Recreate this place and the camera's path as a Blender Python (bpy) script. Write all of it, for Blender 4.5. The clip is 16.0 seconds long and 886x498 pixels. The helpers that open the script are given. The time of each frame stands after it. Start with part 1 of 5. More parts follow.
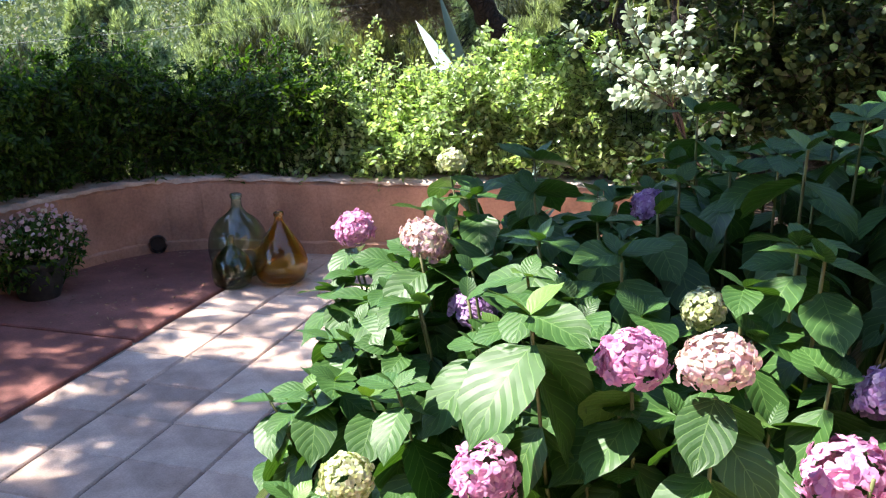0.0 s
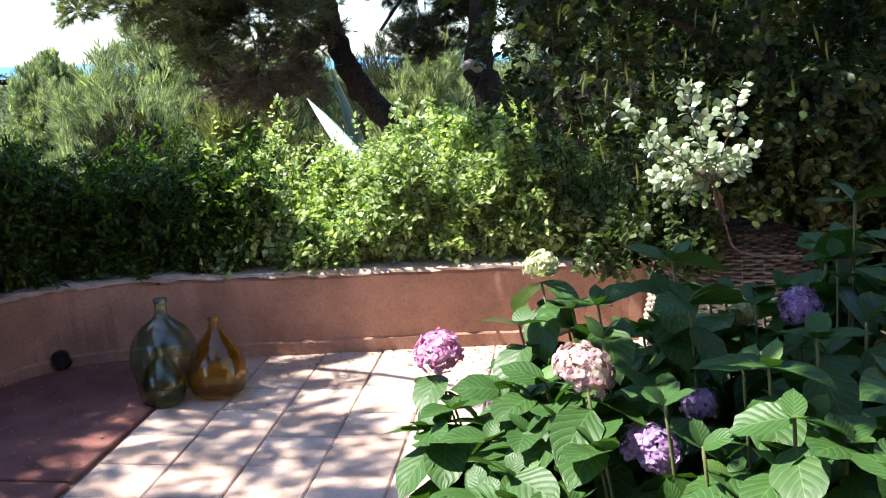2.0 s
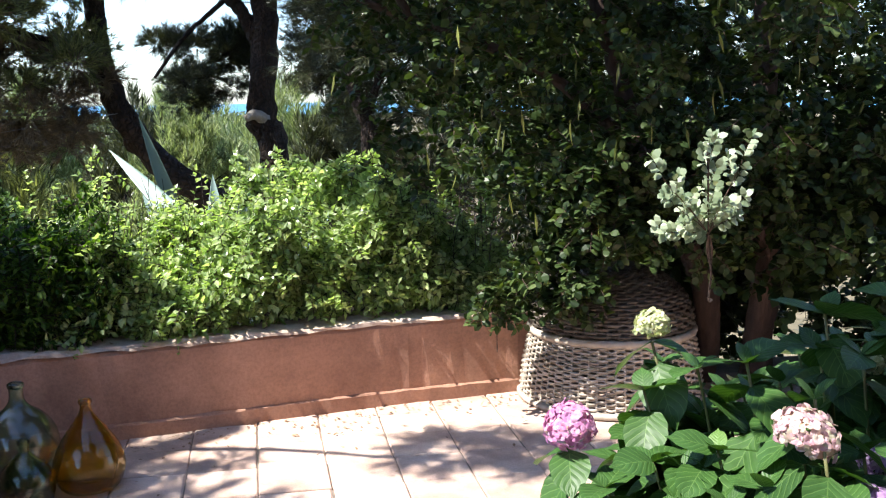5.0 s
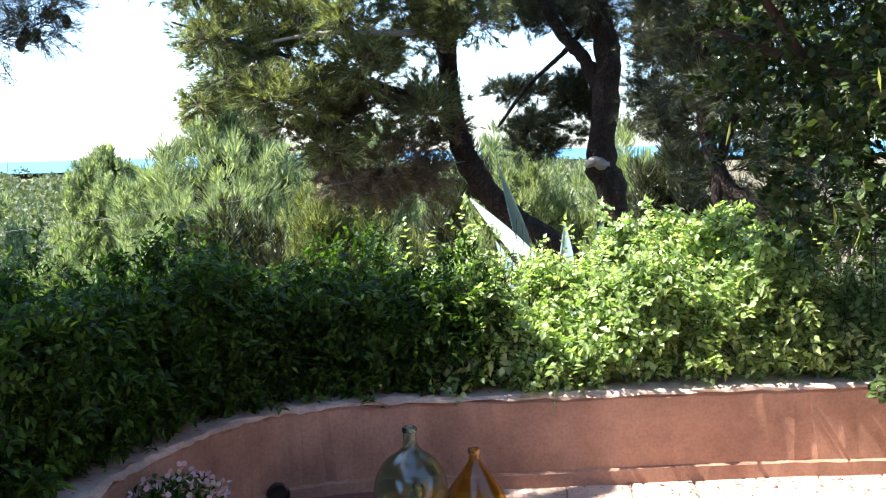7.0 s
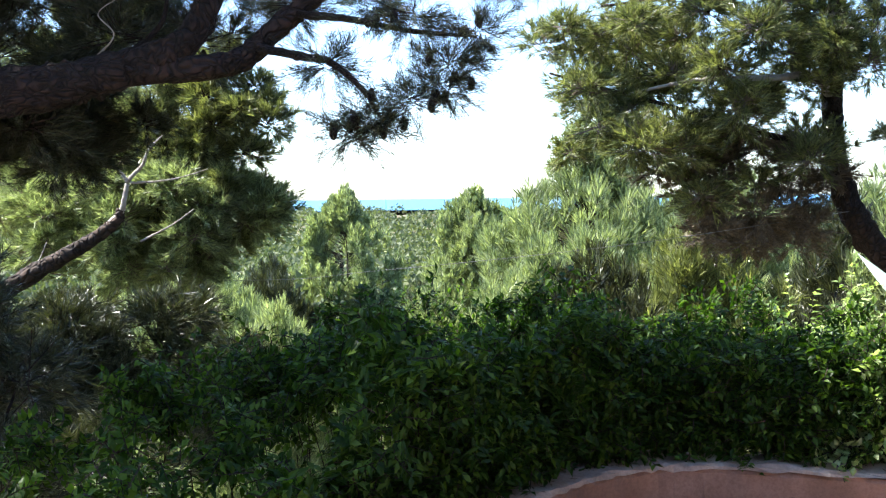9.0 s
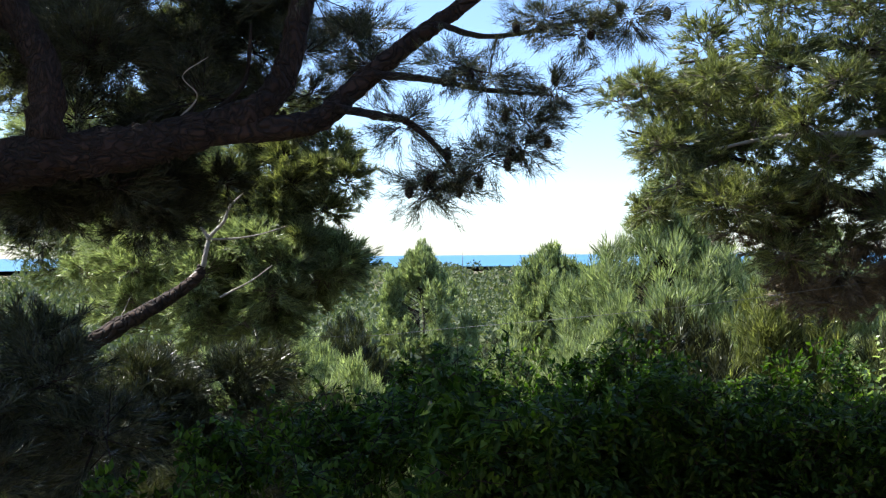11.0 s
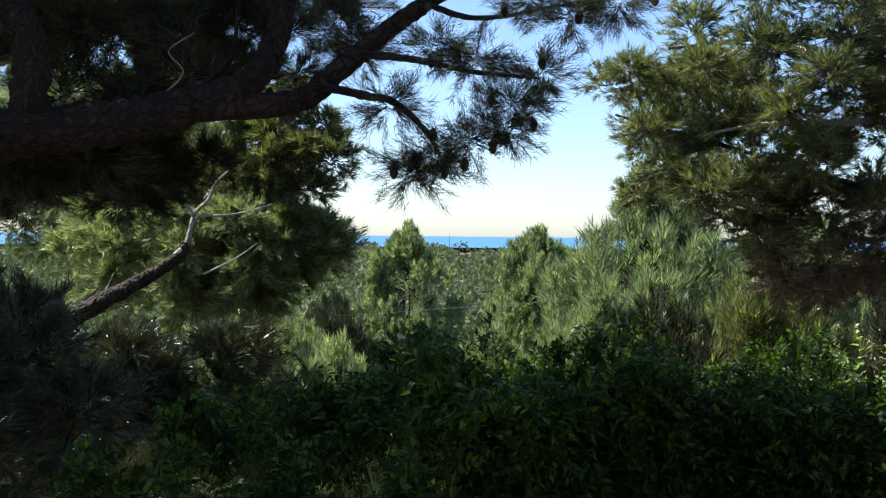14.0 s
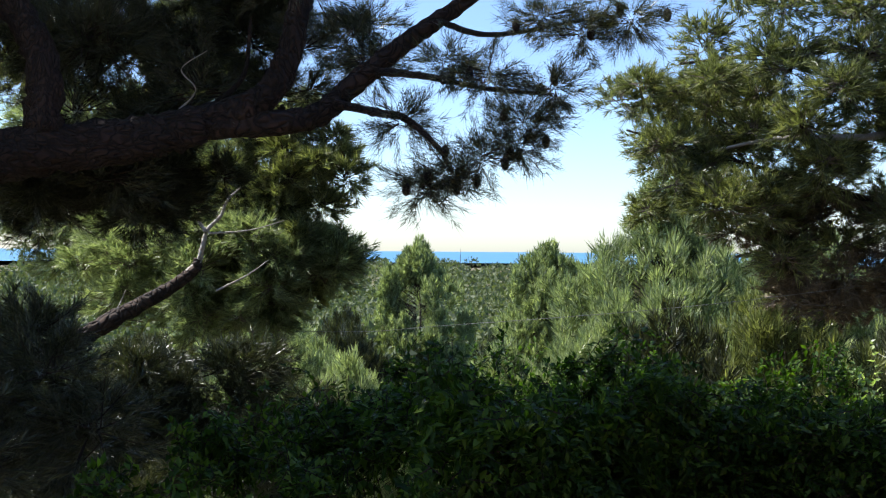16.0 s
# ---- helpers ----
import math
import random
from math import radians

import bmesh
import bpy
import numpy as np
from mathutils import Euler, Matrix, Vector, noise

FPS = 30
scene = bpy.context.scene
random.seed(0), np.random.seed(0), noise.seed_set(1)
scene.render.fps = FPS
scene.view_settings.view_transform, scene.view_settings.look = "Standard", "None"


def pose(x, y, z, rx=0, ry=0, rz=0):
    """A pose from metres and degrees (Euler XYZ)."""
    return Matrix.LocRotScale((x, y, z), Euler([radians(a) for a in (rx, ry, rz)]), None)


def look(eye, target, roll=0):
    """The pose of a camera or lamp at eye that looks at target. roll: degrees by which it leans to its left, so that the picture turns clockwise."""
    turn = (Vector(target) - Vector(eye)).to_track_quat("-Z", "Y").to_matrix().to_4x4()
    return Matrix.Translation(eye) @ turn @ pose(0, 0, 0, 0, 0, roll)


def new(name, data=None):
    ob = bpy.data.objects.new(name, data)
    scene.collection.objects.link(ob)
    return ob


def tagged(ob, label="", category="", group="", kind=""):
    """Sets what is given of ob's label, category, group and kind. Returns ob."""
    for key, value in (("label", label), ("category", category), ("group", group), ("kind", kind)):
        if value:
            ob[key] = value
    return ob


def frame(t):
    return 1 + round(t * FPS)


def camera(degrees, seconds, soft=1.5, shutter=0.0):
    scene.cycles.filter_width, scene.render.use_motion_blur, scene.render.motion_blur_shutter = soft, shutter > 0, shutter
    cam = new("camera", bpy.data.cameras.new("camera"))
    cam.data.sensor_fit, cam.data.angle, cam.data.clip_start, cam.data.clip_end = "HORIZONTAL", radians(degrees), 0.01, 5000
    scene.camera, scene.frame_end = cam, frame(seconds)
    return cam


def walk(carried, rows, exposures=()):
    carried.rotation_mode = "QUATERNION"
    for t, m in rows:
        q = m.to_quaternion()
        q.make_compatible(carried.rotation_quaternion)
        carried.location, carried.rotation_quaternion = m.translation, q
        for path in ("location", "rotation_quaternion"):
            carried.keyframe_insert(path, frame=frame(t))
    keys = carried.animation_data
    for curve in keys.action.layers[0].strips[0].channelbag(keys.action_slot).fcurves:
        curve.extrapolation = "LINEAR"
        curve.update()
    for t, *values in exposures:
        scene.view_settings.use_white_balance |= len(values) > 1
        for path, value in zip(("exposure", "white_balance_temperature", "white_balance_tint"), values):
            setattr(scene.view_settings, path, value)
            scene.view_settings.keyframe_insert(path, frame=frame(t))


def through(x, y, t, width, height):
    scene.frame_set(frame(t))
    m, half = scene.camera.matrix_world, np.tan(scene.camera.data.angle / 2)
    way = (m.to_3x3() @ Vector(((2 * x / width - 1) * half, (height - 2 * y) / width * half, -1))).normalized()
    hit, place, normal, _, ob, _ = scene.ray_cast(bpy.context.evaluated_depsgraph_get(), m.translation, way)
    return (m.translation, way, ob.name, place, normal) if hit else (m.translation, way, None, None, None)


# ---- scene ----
cam = camera(48.14, 16.0, soft=1.2)
PATH = [
    (0, (0.149, -1.34, 1.562), (-0.397, 0.513, 1.045), -0.18),
    (0.5, (-0.005, -1.318, 1.59), (-0.392, 0.58, 1.094), -2.45),
    (1, (-0.191, -1.22, 1.589), (-0.543, 0.701, 1.159), -2.90),
    (1.5, (-0.368, -1.128, 1.599), (-0.688, 0.806, 1.202), -1.82),
    (2, (-0.55, -1.075, 1.591), (-0.764, 0.875, 1.203), -1.56),
    (2.5, (-0.721, -1.043, 1.61), (-0.73, 0.923, 1.24), -2.73),
    (3, (-0.866, -0.955, 1.588), (-0.788, 1.008, 1.212), -3.06),
    (3.2, (-0.932, -0.906, 1.581), (-0.781, 1.049, 1.183), -2.02),
    (5.3, (-1.453, -0.815, 1.599), (-1.087, 1.131, 1.319), -0.83),
    (5.5, (-1.482, -0.807, 1.599), (-1.145, 1.145, 1.33), 0.18),
    (6, (-1.572, -0.74, 1.589), (-1.291, 1.217, 1.285), -0.31),
    (6.5, (-1.698, -0.664, 1.617), (-1.592, 1.314, 1.341), -0.32),
    (7, (-1.779, -0.648, 1.633), (-2.016, 1.328, 1.432), -1.43),
    (7.5, (-1.84, -0.63, 1.642), (-2.285, 1.31, 1.441), -0.63),
    (8, (-1.856, -0.659, 1.661), (-2.492, 1.226, 1.459), -1.53),
    (8.5, (-1.878, -0.674, 1.682), (-2.652, 1.166, 1.557), -1.47),
    (9, (-1.89, -0.696, 1.691), (-2.799, 1.083, 1.585), -0.68),
    (9.5, (-1.904, -0.677, 1.698), (-2.875, 1.07, 1.617), -1.00),
    (10, (-1.908, -0.663, 1.703), (-2.947, 1.045, 1.651), -0.16),
    (10.2, (-1.909, -0.654, 1.697), (-2.961, 1.047, 1.674), -0.59),
    (12.5, (-1.883, -0.68, 1.711), (-2.906, 1.039, 1.726), 0.20),
    (13, (-1.888, -0.668, 1.705), (-2.91, 1.051, 1.692), 0.84),
    (13.5, (-1.89, -0.666, 1.706), (-2.912, 1.053, 1.673), 1.30),
    (14, (-1.886, -0.661, 1.703), (-2.907, 1.058, 1.673), 0.61),
    (14.5, (-1.879, -0.663, 1.706), (-2.897, 1.058, 1.689), 0.32),
    (15, (-1.876, -0.665, 1.706), (-2.898, 1.054, 1.702), 0.15),
    (15.5, (-1.881, -0.664, 1.706), (-2.909, 1.051, 1.705), 0.22),
    (16, (-1.898, -0.655, 1.708), (-2.938, 1.053, 1.709), 0.44),
]
walk(cam, [(t, look(eye, target, roll)) for t, eye, target, roll in PATH],
     [(0, 2.16), (1.5, 1.98), (3.0, 1.68), (6.0, 1.78), (7.0, 2.25), (8.3, 2.36), (9.0, 2.14), (10.2, 1.62), (12.3, 0.94), (16.0, 1.06)])

# ---- daylight ----
SUN = Vector((-0.55, -0.11, 0.83)).normalized()
world = bpy.data.worlds.new("sky")
scene.world = world
world.use_nodes = True
sky = world.node_tree.nodes.new("ShaderNodeTexSky")
sky.sky_type, sky.sun_disc = "NISHITA", False
sky.sun_elevation, sky.sun_rotation = math.asin(SUN.z), math.atan2(SUN.x, SUN.y)
sky.air_density, sky.dust_density, sky.ozone_density = 1.0, 0.5, 3.0
tint = world.node_tree.nodes.new("ShaderNodeMix")
tint.data_type, tint.blend_type = "RGBA", "MULTIPLY"
tint.inputs[0].default_value, tint.inputs[7].default_value = 1.0, (0.92, 0.99, 1.12, 1)
world.node_tree.links.new(sky.outputs[0], tint.inputs[6])
world.node_tree.links.new(tint.outputs[2], world.node_tree.nodes["Background"].inputs[0])
world.node_tree.nodes["Background"].inputs[1].default_value = 0.105
sun = new("sun", bpy.data.lights.new("sun", "SUN"))
sun.data.energy, sun.data.angle, sun.data.color = 5.0, radians(0.53), (1.0, 0.96, 0.89)
sun.matrix_world = look(SUN * 40, (0, 0, 0))

rng = np.random.default_rng(7)


# ---- materials ----
def material(name, rough=0.6, metal=0.0):
    m = bpy.data.materials.new(name)
    m.use_nodes = True
    b = m.node_tree.nodes["Principled BSDF"]
    b.inputs["Roughness"].default_value, b.inputs["Metallic"].default_value = rough, metal
    return m, m.node_tree.nodes, m.node_tree.links, b


def ramp(nodes, links, fac, stops):
    r = nodes.new("ShaderNodeValToRGB")
    e = r.color_ramp.elements
    while len(e) < len(stops):
        e.new(0.5)
    for i, (p, c) in enumerate(stops):
        e[i].position, e[i].color = p, (*c, 1)
    links.new(fac, r.inputs[0])
    return r.outputs[0]


def noise_tex(nodes, links, scale, detail=5.0, rough=0.55, coord="Object", stretch=None):
    tc, n = nodes.new("ShaderNodeTexCoord"), nodes.new("ShaderNodeTexNoise")
    n.inputs["Scale"].default_value, n.inputs["Detail"].default_value, n.inputs["Roughness"].default_value = scale, detail, rough
    src = tc.outputs[coord]
    if stretch:
        mp = nodes.new("ShaderNodeMapping")
        mp.inputs["Scale"].default_value = stretch
        links.new(src, mp.inputs[0])
        src = mp.outputs[0]
    links.new(src, n.inputs["Vector"])
    return n.outputs["Fac"]


def mix(nodes, links, fac, a, b, mode="MIX"):
    m = nodes.new("ShaderNodeMix")
    m.data_type, m.blend_type = "RGBA", mode
    for sock, v in ((m.inputs[0], fac), (m.inputs[6], a), (m.inputs[7], b)):
        if isinstance(v, (int, float)):
            sock.default_value = v
        elif isinstance(v, tuple):
            sock.default_value = (*v, 1)
        else:
            links.new(v, sock)
    return m.outputs[2]


def bump(nodes, links, height, b, strength=0.4, dist=0.01):
    n = nodes.new("ShaderNodeBump")
    n.inputs["Strength"].default_value, n.inputs["Distance"].default_value = strength, dist
    links.new(height, n.inputs["Height"])
    links.new(n.outputs[0], b.inputs["Normal"])


def leaf_material(name, dark, mid, light, rough=0.42, through=0.35, glow=(1.25, 1.3, 0.5), spec=0.5):
    """Leaves that vary one by one, with light shining through them."""
    m, n, l, b = material(name, rough)
    geo = n.new("ShaderNodeNewGeometry")
    col = ramp(n, l, geo.outputs["Random Per Island"], [(0.0, dark), (0.55, mid), (1.0, light)])
    patch = ramp(n, l, noise_tex(n, l, 1.6, 3), [(0.3, (0.7, 0.72, 0.7)), (0.7, (1.15, 1.12, 1.0))])
    col = mix(n, l, 1.0, col, patch, "MULTIPLY")
    l.new(col, b.inputs["Base Color"])
    b.inputs["Specular IOR Level"].default_value = spec
    tr = n.new("ShaderNodeBsdfTranslucent")
    l.new(mix(n, l, 1.0, col, glow, "MULTIPLY"), tr.inputs["Color"])
    ms = n.new("ShaderNodeMixShader")
    ms.inputs[0].default_value = through
    l.new(b.outputs[0], ms.inputs[1])
    l.new(tr.outputs[0], ms.inputs[2])
    l.new(ms.outputs[0], n["Material Output"].inputs[0])
    return m


def bark_material(name, dark, light, scale=14.0, plates=0.0):
    """Bark with broad stains, a fine grain and, on old wood, plates parted by dark cracks."""
    m, n, l, b = material(name, 0.9)
    f = noise_tex(n, l, scale, 8, 0.65, stretch=(1, 1, 0.35))
    big = noise_tex(n, l, 2.2, 3)
    col = mix(n, l, 0.5, ramp(n, l, f, [(0.35, dark), (0.68, light)]), ramp(n, l, big, [(0.3, dark), (0.7, light)]))
    height = f
    if plates:
        tc, vo = n.new("ShaderNodeTexCoord"), n.new("ShaderNodeTexVoronoi")
        warp = mix(n, l, 0.28, tc.outputs["Object"], n.new("ShaderNodeTexNoise").outputs["Color"])
        vo.feature = "DISTANCE_TO_EDGE"
        vo.inputs["Scale"].default_value = plates
        l.new(warp, vo.inputs["Vector"])
        crack = ramp(n, l, vo.outputs["Distance"], [(0.0, (0.35,) * 3), (0.2, (1.0,) * 3)])
        col = mix(n, l, 1.0, col, crack, "MULTIPLY")
        height = mix(n, l, 0.65, f, crack)
    l.new(col, b.inputs["Base Color"])
    bump(n, l, height, b, 1.0, 0.035)
    return m


def speckled(name, a, b2, c, scale=6.0, fine=90.0, rough=0.85, depth=0.25, dist=0.006, island=False, obj=False):
    """A mineral surface: broad stains, mottling and a fine grain."""
    m, n, l, b = material(name, rough)
    broad = ramp(n, l, noise_tex(n, l, scale * 0.25, 4), [(0.3, a), (0.55, b2), (0.75, c)])
    mid = ramp(n, l, noise_tex(n, l, scale, 6, 0.6), [(0.3, (0.72, 0.70, 0.68)), (0.65, (1.08, 1.06, 1.04))])
    col = mix(n, l, 1.0, broad, mid, "MULTIPLY")
    if island or obj:
        src = n.new("ShaderNodeNewGeometry").outputs["Random Per Island"] if island else n.new("ShaderNodeObjectInfo").outputs["Random"]
        col = mix(n, l, 1.0, col, ramp(n, l, src, [(0.0, (0.78, 0.74, 0.74)), (0.5, (1.0, 0.97, 0.96)), (1.0, (1.12, 1.1, 1.1))]), "MULTIPLY")
    grain = noise_tex(n, l, fine, 4, 0.7)
    col = mix(n, l, 0.25, col, ramp(n, l, grain, [(0.35, (0.3, 0.27, 0.25)), (0.6, (0.8, 0.76, 0.72))]), "OVERLAY")
    l.new(col, b.inputs["Base Color"])
    bump(n, l, grain, b, depth, dist)
    return m


TILE = speckled("terracotta_tile", (0.40, 0.285, 0.235), (0.50, 0.385, 0.325), (0.55, 0.455, 0.395), 7, 120, 0.8, 0.2, 0.004, obj=True)
RED = speckled("red_concrete", (0.13, 0.045, 0.035), (0.22, 0.085, 0.07), (0.34, 0.20, 0.165), 5, 80, 0.85)
MORTAR = speckled("joint_mortar", (0.12, 0.10, 0.085), (0.2, 0.17, 0.145), (0.3, 0.26, 0.22), 12, 140, 0.95)
PLASTER = speckled("terracotta_plaster", (0.27, 0.145, 0.10), (0.345, 0.195, 0.135), (0.39, 0.245, 0.185), 4, 60, 0.9, 0.35, 0.006)
SCREEN_PLASTER = speckled("ochre_screen_plaster", (0.24, 0.17, 0.12), (0.29, 0.21, 0.15), (0.34, 0.26, 0.19), 3, 60, 0.9)
COPING = speckled("worn_coping", (0.34, 0.25, 0.2), (0.46, 0.37, 0.31), (0.55, 0.47, 0.41), 8, 70, 0.9, 0.4, 0.006)
SOIL = speckled("ground_soil", (0.07, 0.065, 0.03), (0.12, 0.10, 0.055), (0.17, 0.14, 0.09), 1.5, 14, 0.95, 0.5, 0.03)
BARK = bark_material("pine_bark", (0.010, 0.006, 0.005), (0.070, 0.040, 0.028), plates=24.0)
BARK_RED = bark_material("carob_bark", (0.02, 0.012, 0.009), (0.10, 0.06, 0.045), 9)
TWIG = bark_material("grey_twigs", (0.09, 0.07, 0.055), (0.22, 0.18, 0.145), 20)
DEADWOOD = bark_material("bleached_wood", (0.26, 0.23, 0.2), (0.5, 0.46, 0.42), 20)
STEM, _n, _l, _b = material("green_stem", 0.6)
_l.new(ramp(_n, _l, noise_tex(_n, _l, 18, 3), [(0.3, (0.10, 0.09, 0.04)), (0.7, (0.14, 0.17, 0.05))]), _b.inputs["Base Color"])
NEEDLE = leaf_material("pine_needles", (0.05, 0.065, 0.032), (0.165, 0.19, 0.088), (0.33, 0.36, 0.17), 0.36, 0.40, (1.2, 1.25, 0.6))
# Paler needle copy: light green pines with sunlight put into the colour.
NEEDLE_BRIGHT = leaf_material("pale_sunlit_needles", (0.10, 0.135, 0.072), (0.25, 0.30, 0.165), (0.44, 0.49, 0.29), 0.36, 0.46, (1.15, 1.25, 0.7))
# Darker needle copy: shade put into the colour.
NEEDLE_DARK = leaf_material("shade_darkened_needles", (0.014, 0.020, 0.011), (0.046, 0.056, 0.031), (0.115, 0.125, 0.07), 0.34, 0.22)
NEEDLE_DRY = leaf_material("dry_pine_needles", (0.10, 0.075, 0.05), (0.16, 0.12, 0.08), (0.24, 0.18, 0.12), 0.6, 0.2, (1, 1, 1))
HEDGE = leaf_material("hedge_leaves", (0.014, 0.036, 0.006), (0.040, 0.088, 0.014), (0.12, 0.20, 0.036), 0.45, 0.42, (1.3, 1.5, 0.4), 0.2)
BUSH = leaf_material("climber_leaves", (0.16, 0.24, 0.085), (0.33, 0.43, 0.18), (0.53, 0.61, 0.35), 0.3, 0.5, (1.2, 1.35, 0.6), 0.7)
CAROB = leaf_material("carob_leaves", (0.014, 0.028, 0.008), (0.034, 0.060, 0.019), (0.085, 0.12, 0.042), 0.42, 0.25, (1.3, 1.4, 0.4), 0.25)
# Paler copy of the carob leaf: sun and gloss are in its colour.
SPRIG = leaf_material("sunlit_carob_leaves", (0.12, 0.17, 0.10), (0.22, 0.28, 0.19), (0.36, 0.42, 0.32), 0.32, 0.2, (1.1, 1.2, 0.6), 0.7)
POD = leaf_material("carob_pods", (0.07, 0.09, 0.02), (0.12, 0.14, 0.03), (0.18, 0.19, 0.05), 0.4, 0.2)
AGAVE, _n, _l, _b = material("agave_skin", 0.5)
_l.new(ramp(_n, _l, noise_tex(_n, _l, 5, 4, stretch=(1, 1, 0.15)), [(0.3, (0.15, 0.23, 0.20)), (0.7, (0.25, 0.33, 0.30))]), _b.inputs["Base Color"])
WOODS = leaf_material("far_woods", (0.055, 0.080, 0.04), (0.095, 0.125, 0.06), (0.15, 0.18, 0.085), 0.7, 0.3, (1.2, 1.25, 0.6))
LITTER = leaf_material("fallen_leaves", (0.12, 0.06, 0.035), (0.22, 0.13, 0.08), (0.34, 0.22, 0.14), 0.7, 0.15, (1.1, 1, 0.8))


def hydrangea_leaf_material():
    m, n, l, b = material("hydrangea_leaf", 0.47)
    b.inputs["Specular IOR Level"].default_value = 0.32
    uv, sep = n.new("ShaderNodeUVMap"), n.new("ShaderNodeSeparateXYZ")
    l.new(uv.outputs[0], sep.inputs[0])

    def calc(op, a, c):
        k = n.new("ShaderNodeMath")
        k.operation = op
        for sock, v in zip(k.inputs, (a, c)):
            if isinstance(v, (int, float)):
                sock.default_value = v
            else:
                l.new(v, sock)
        return k.outputs[0]

    side = calc("ABSOLUTE", calc("SUBTRACT", sep.outputs[1], 0.5), 0)
    rise = calc("FRACT", calc("MULTIPLY", calc("SUBTRACT", sep.outputs[0], calc("MULTIPLY", side, 0.7)), 7.0), 0)
    lateral = calc("ABSOLUTE", calc("SUBTRACT", rise, 0.5), 0)
    vein = calc("MAXIMUM", calc("LESS_THAN", lateral, 0.055), calc("LESS_THAN", side, 0.012))
    info = n.new("ShaderNodeObjectInfo")
    col = ramp(n, l, info.outputs["Random"], [(0.0, (0.020, 0.055, 0.013)), (0.65, (0.045, 0.110, 0.025)), (1.0, (0.12, 0.215, 0.048))])
    col = mix(n, l, 1.0, col, ramp(n, l, noise_tex(n, l, 30, 4), [(0.3, (0.8, 0.8, 0.75)), (0.7, (1.15, 1.12, 1.1))]), "MULTIPLY")
    col = mix(n, l, calc("MULTIPLY", vein, 0.22), col, (0.22, 0.36, 0.11))
    l.new(col, b.inputs["Base Color"])
    bump(n, l, calc("SUBTRACT", calc("MULTIPLY", lateral, 1.0), calc("MULTIPLY", vein, 0.2)), b, 0.25, 0.005)
    tr = n.new("ShaderNodeBsdfTranslucent")
    l.new(mix(n, l, 1.0, col, (1.3, 1.4, 0.4), "MULTIPLY"), tr.inputs["Color"])
    ms = n.new("ShaderNodeMixShader")
    ms.inputs[0].default_value = 0.22
    l.new(b.outputs[0], ms.inputs[1])
    l.new(tr.outputs[0], ms.inputs[2])
    l.new(ms.outputs[0], n["Material Output"].inputs[0])
    return m


HYDRANGEA = hydrangea_leaf_material()
PETAL = {
    "pink": leaf_material("pink_petals", (0.55, 0.22, 0.46), (0.66, 0.32, 0.56), (0.76, 0.46, 0.66), 0.6, 0.35, (1.1, 1, 1.05), 0.2),
    "violet": leaf_material("violet_petals", (0.42, 0.24, 0.56), (0.52, 0.34, 0.64), (0.66, 0.5, 0.74), 0.6, 0.35, (1.05, 1, 1.05), 0.2),
    "faded": leaf_material("faded_pink_petals", (0.60, 0.36, 0.46), (0.64, 0.45, 0.50), (0.55, 0.52, 0.40), 0.6, 0.35, (1.1, 1.05, 0.9), 0.2),
    "cream": leaf_material("cream_green_petals", (0.40, 0.47, 0.22), (0.55, 0.58, 0.36), (0.70, 0.68, 0.54), 0.6, 0.35, (1.1, 1.1, 0.8), 0.2),
}


def glass_material(name, tint, thick):
    m, n, l, b = material(name, 0.06)
    b.inputs["Base Color"].default_value = (*tint, 1)
    b.inputs["Transmission Weight"].default_value = thick
    b.inputs["IOR"].default_value = 1.5
    dirt = noise_tex(n, l, 9, 5)
    l.new(ramp(n, l, dirt, [(0.4, (0.015,) * 3), (0.8, (0.13,) * 3)]), b.inputs["Roughness"])
    return m


GLASS_GREEN = glass_material("green_bottle_glass", (0.60, 0.74, 0.64), 1.0)
GLASS_OLIVE = glass_material("olive_bottle_glass", (0.60, 0.66, 0.42), 1.0)
GLASS_AMBER = glass_material("amber_bottle_glass", (0.78, 0.56, 0.14), 1.0)
WICKER, _n, _l, _b = material("grey_wicker", 0.7)
_g = _n.new("ShaderNodeNewGeometry")
_c = mix(_n, _l, 1.0, ramp(_n, _l, _g.outputs["Random Per Island"], [(0, (0.26, 0.22, 0.18)), (0.6, (0.40, 0.35, 0.29)), (1, (0.52, 0.46, 0.39))]),
         ramp(_n, _l, noise_tex(_n, _l, 25, 5), [(0.3, (0.7, 0.7, 0.7)), (0.7, (1.1, 1.1, 1.1))]), "MULTIPLY")
_l.new(_c, _b.inputs["Base Color"])
DARK_WICKER, _n, _l, _b = material("dark_wicker", 0.5)
_g = _n.new("ShaderNodeNewGeometry")
_c = mix(_n, _l, 1.0, ramp(_n, _l, _g.outputs["Random Per Island"], [(0, (0.05, 0.04, 0.032)), (0.6, (0.09, 0.075, 0.06)), (1, (0.14, 0.12, 0.10))]),
         ramp(_n, _l, noise_tex(_n, _l, 25, 5), [(0.3, (0.7, 0.7, 0.7)), (0.7, (1.1, 1.1, 1.1))]), "MULTIPLY")
_l.new(_c, _b.inputs["Base Color"])
BLACK, _n, _l, _b = material("black_plastic", 0.5)
_l.new(ramp(_n, _l, noise_tex(_n, _l, 30, 4), [(0.3, (0.008, 0.008, 0.008)), (0.7, (0.03, 0.028, 0.026))]), _b.inputs["Base Color"])
WIRE, _n, _l, _b = material("grey_cable", 0.5)
_l.new(ramp(_n, _l, noise_tex(_n, _l, 3, 3), [(0.3, (0.10, 0.10, 0.10)), (0.7, (0.26, 0.26, 0.26))]), _b.inputs["Base Color"])
SEA, _n, _l, _b = material("sea_water", 0.35)
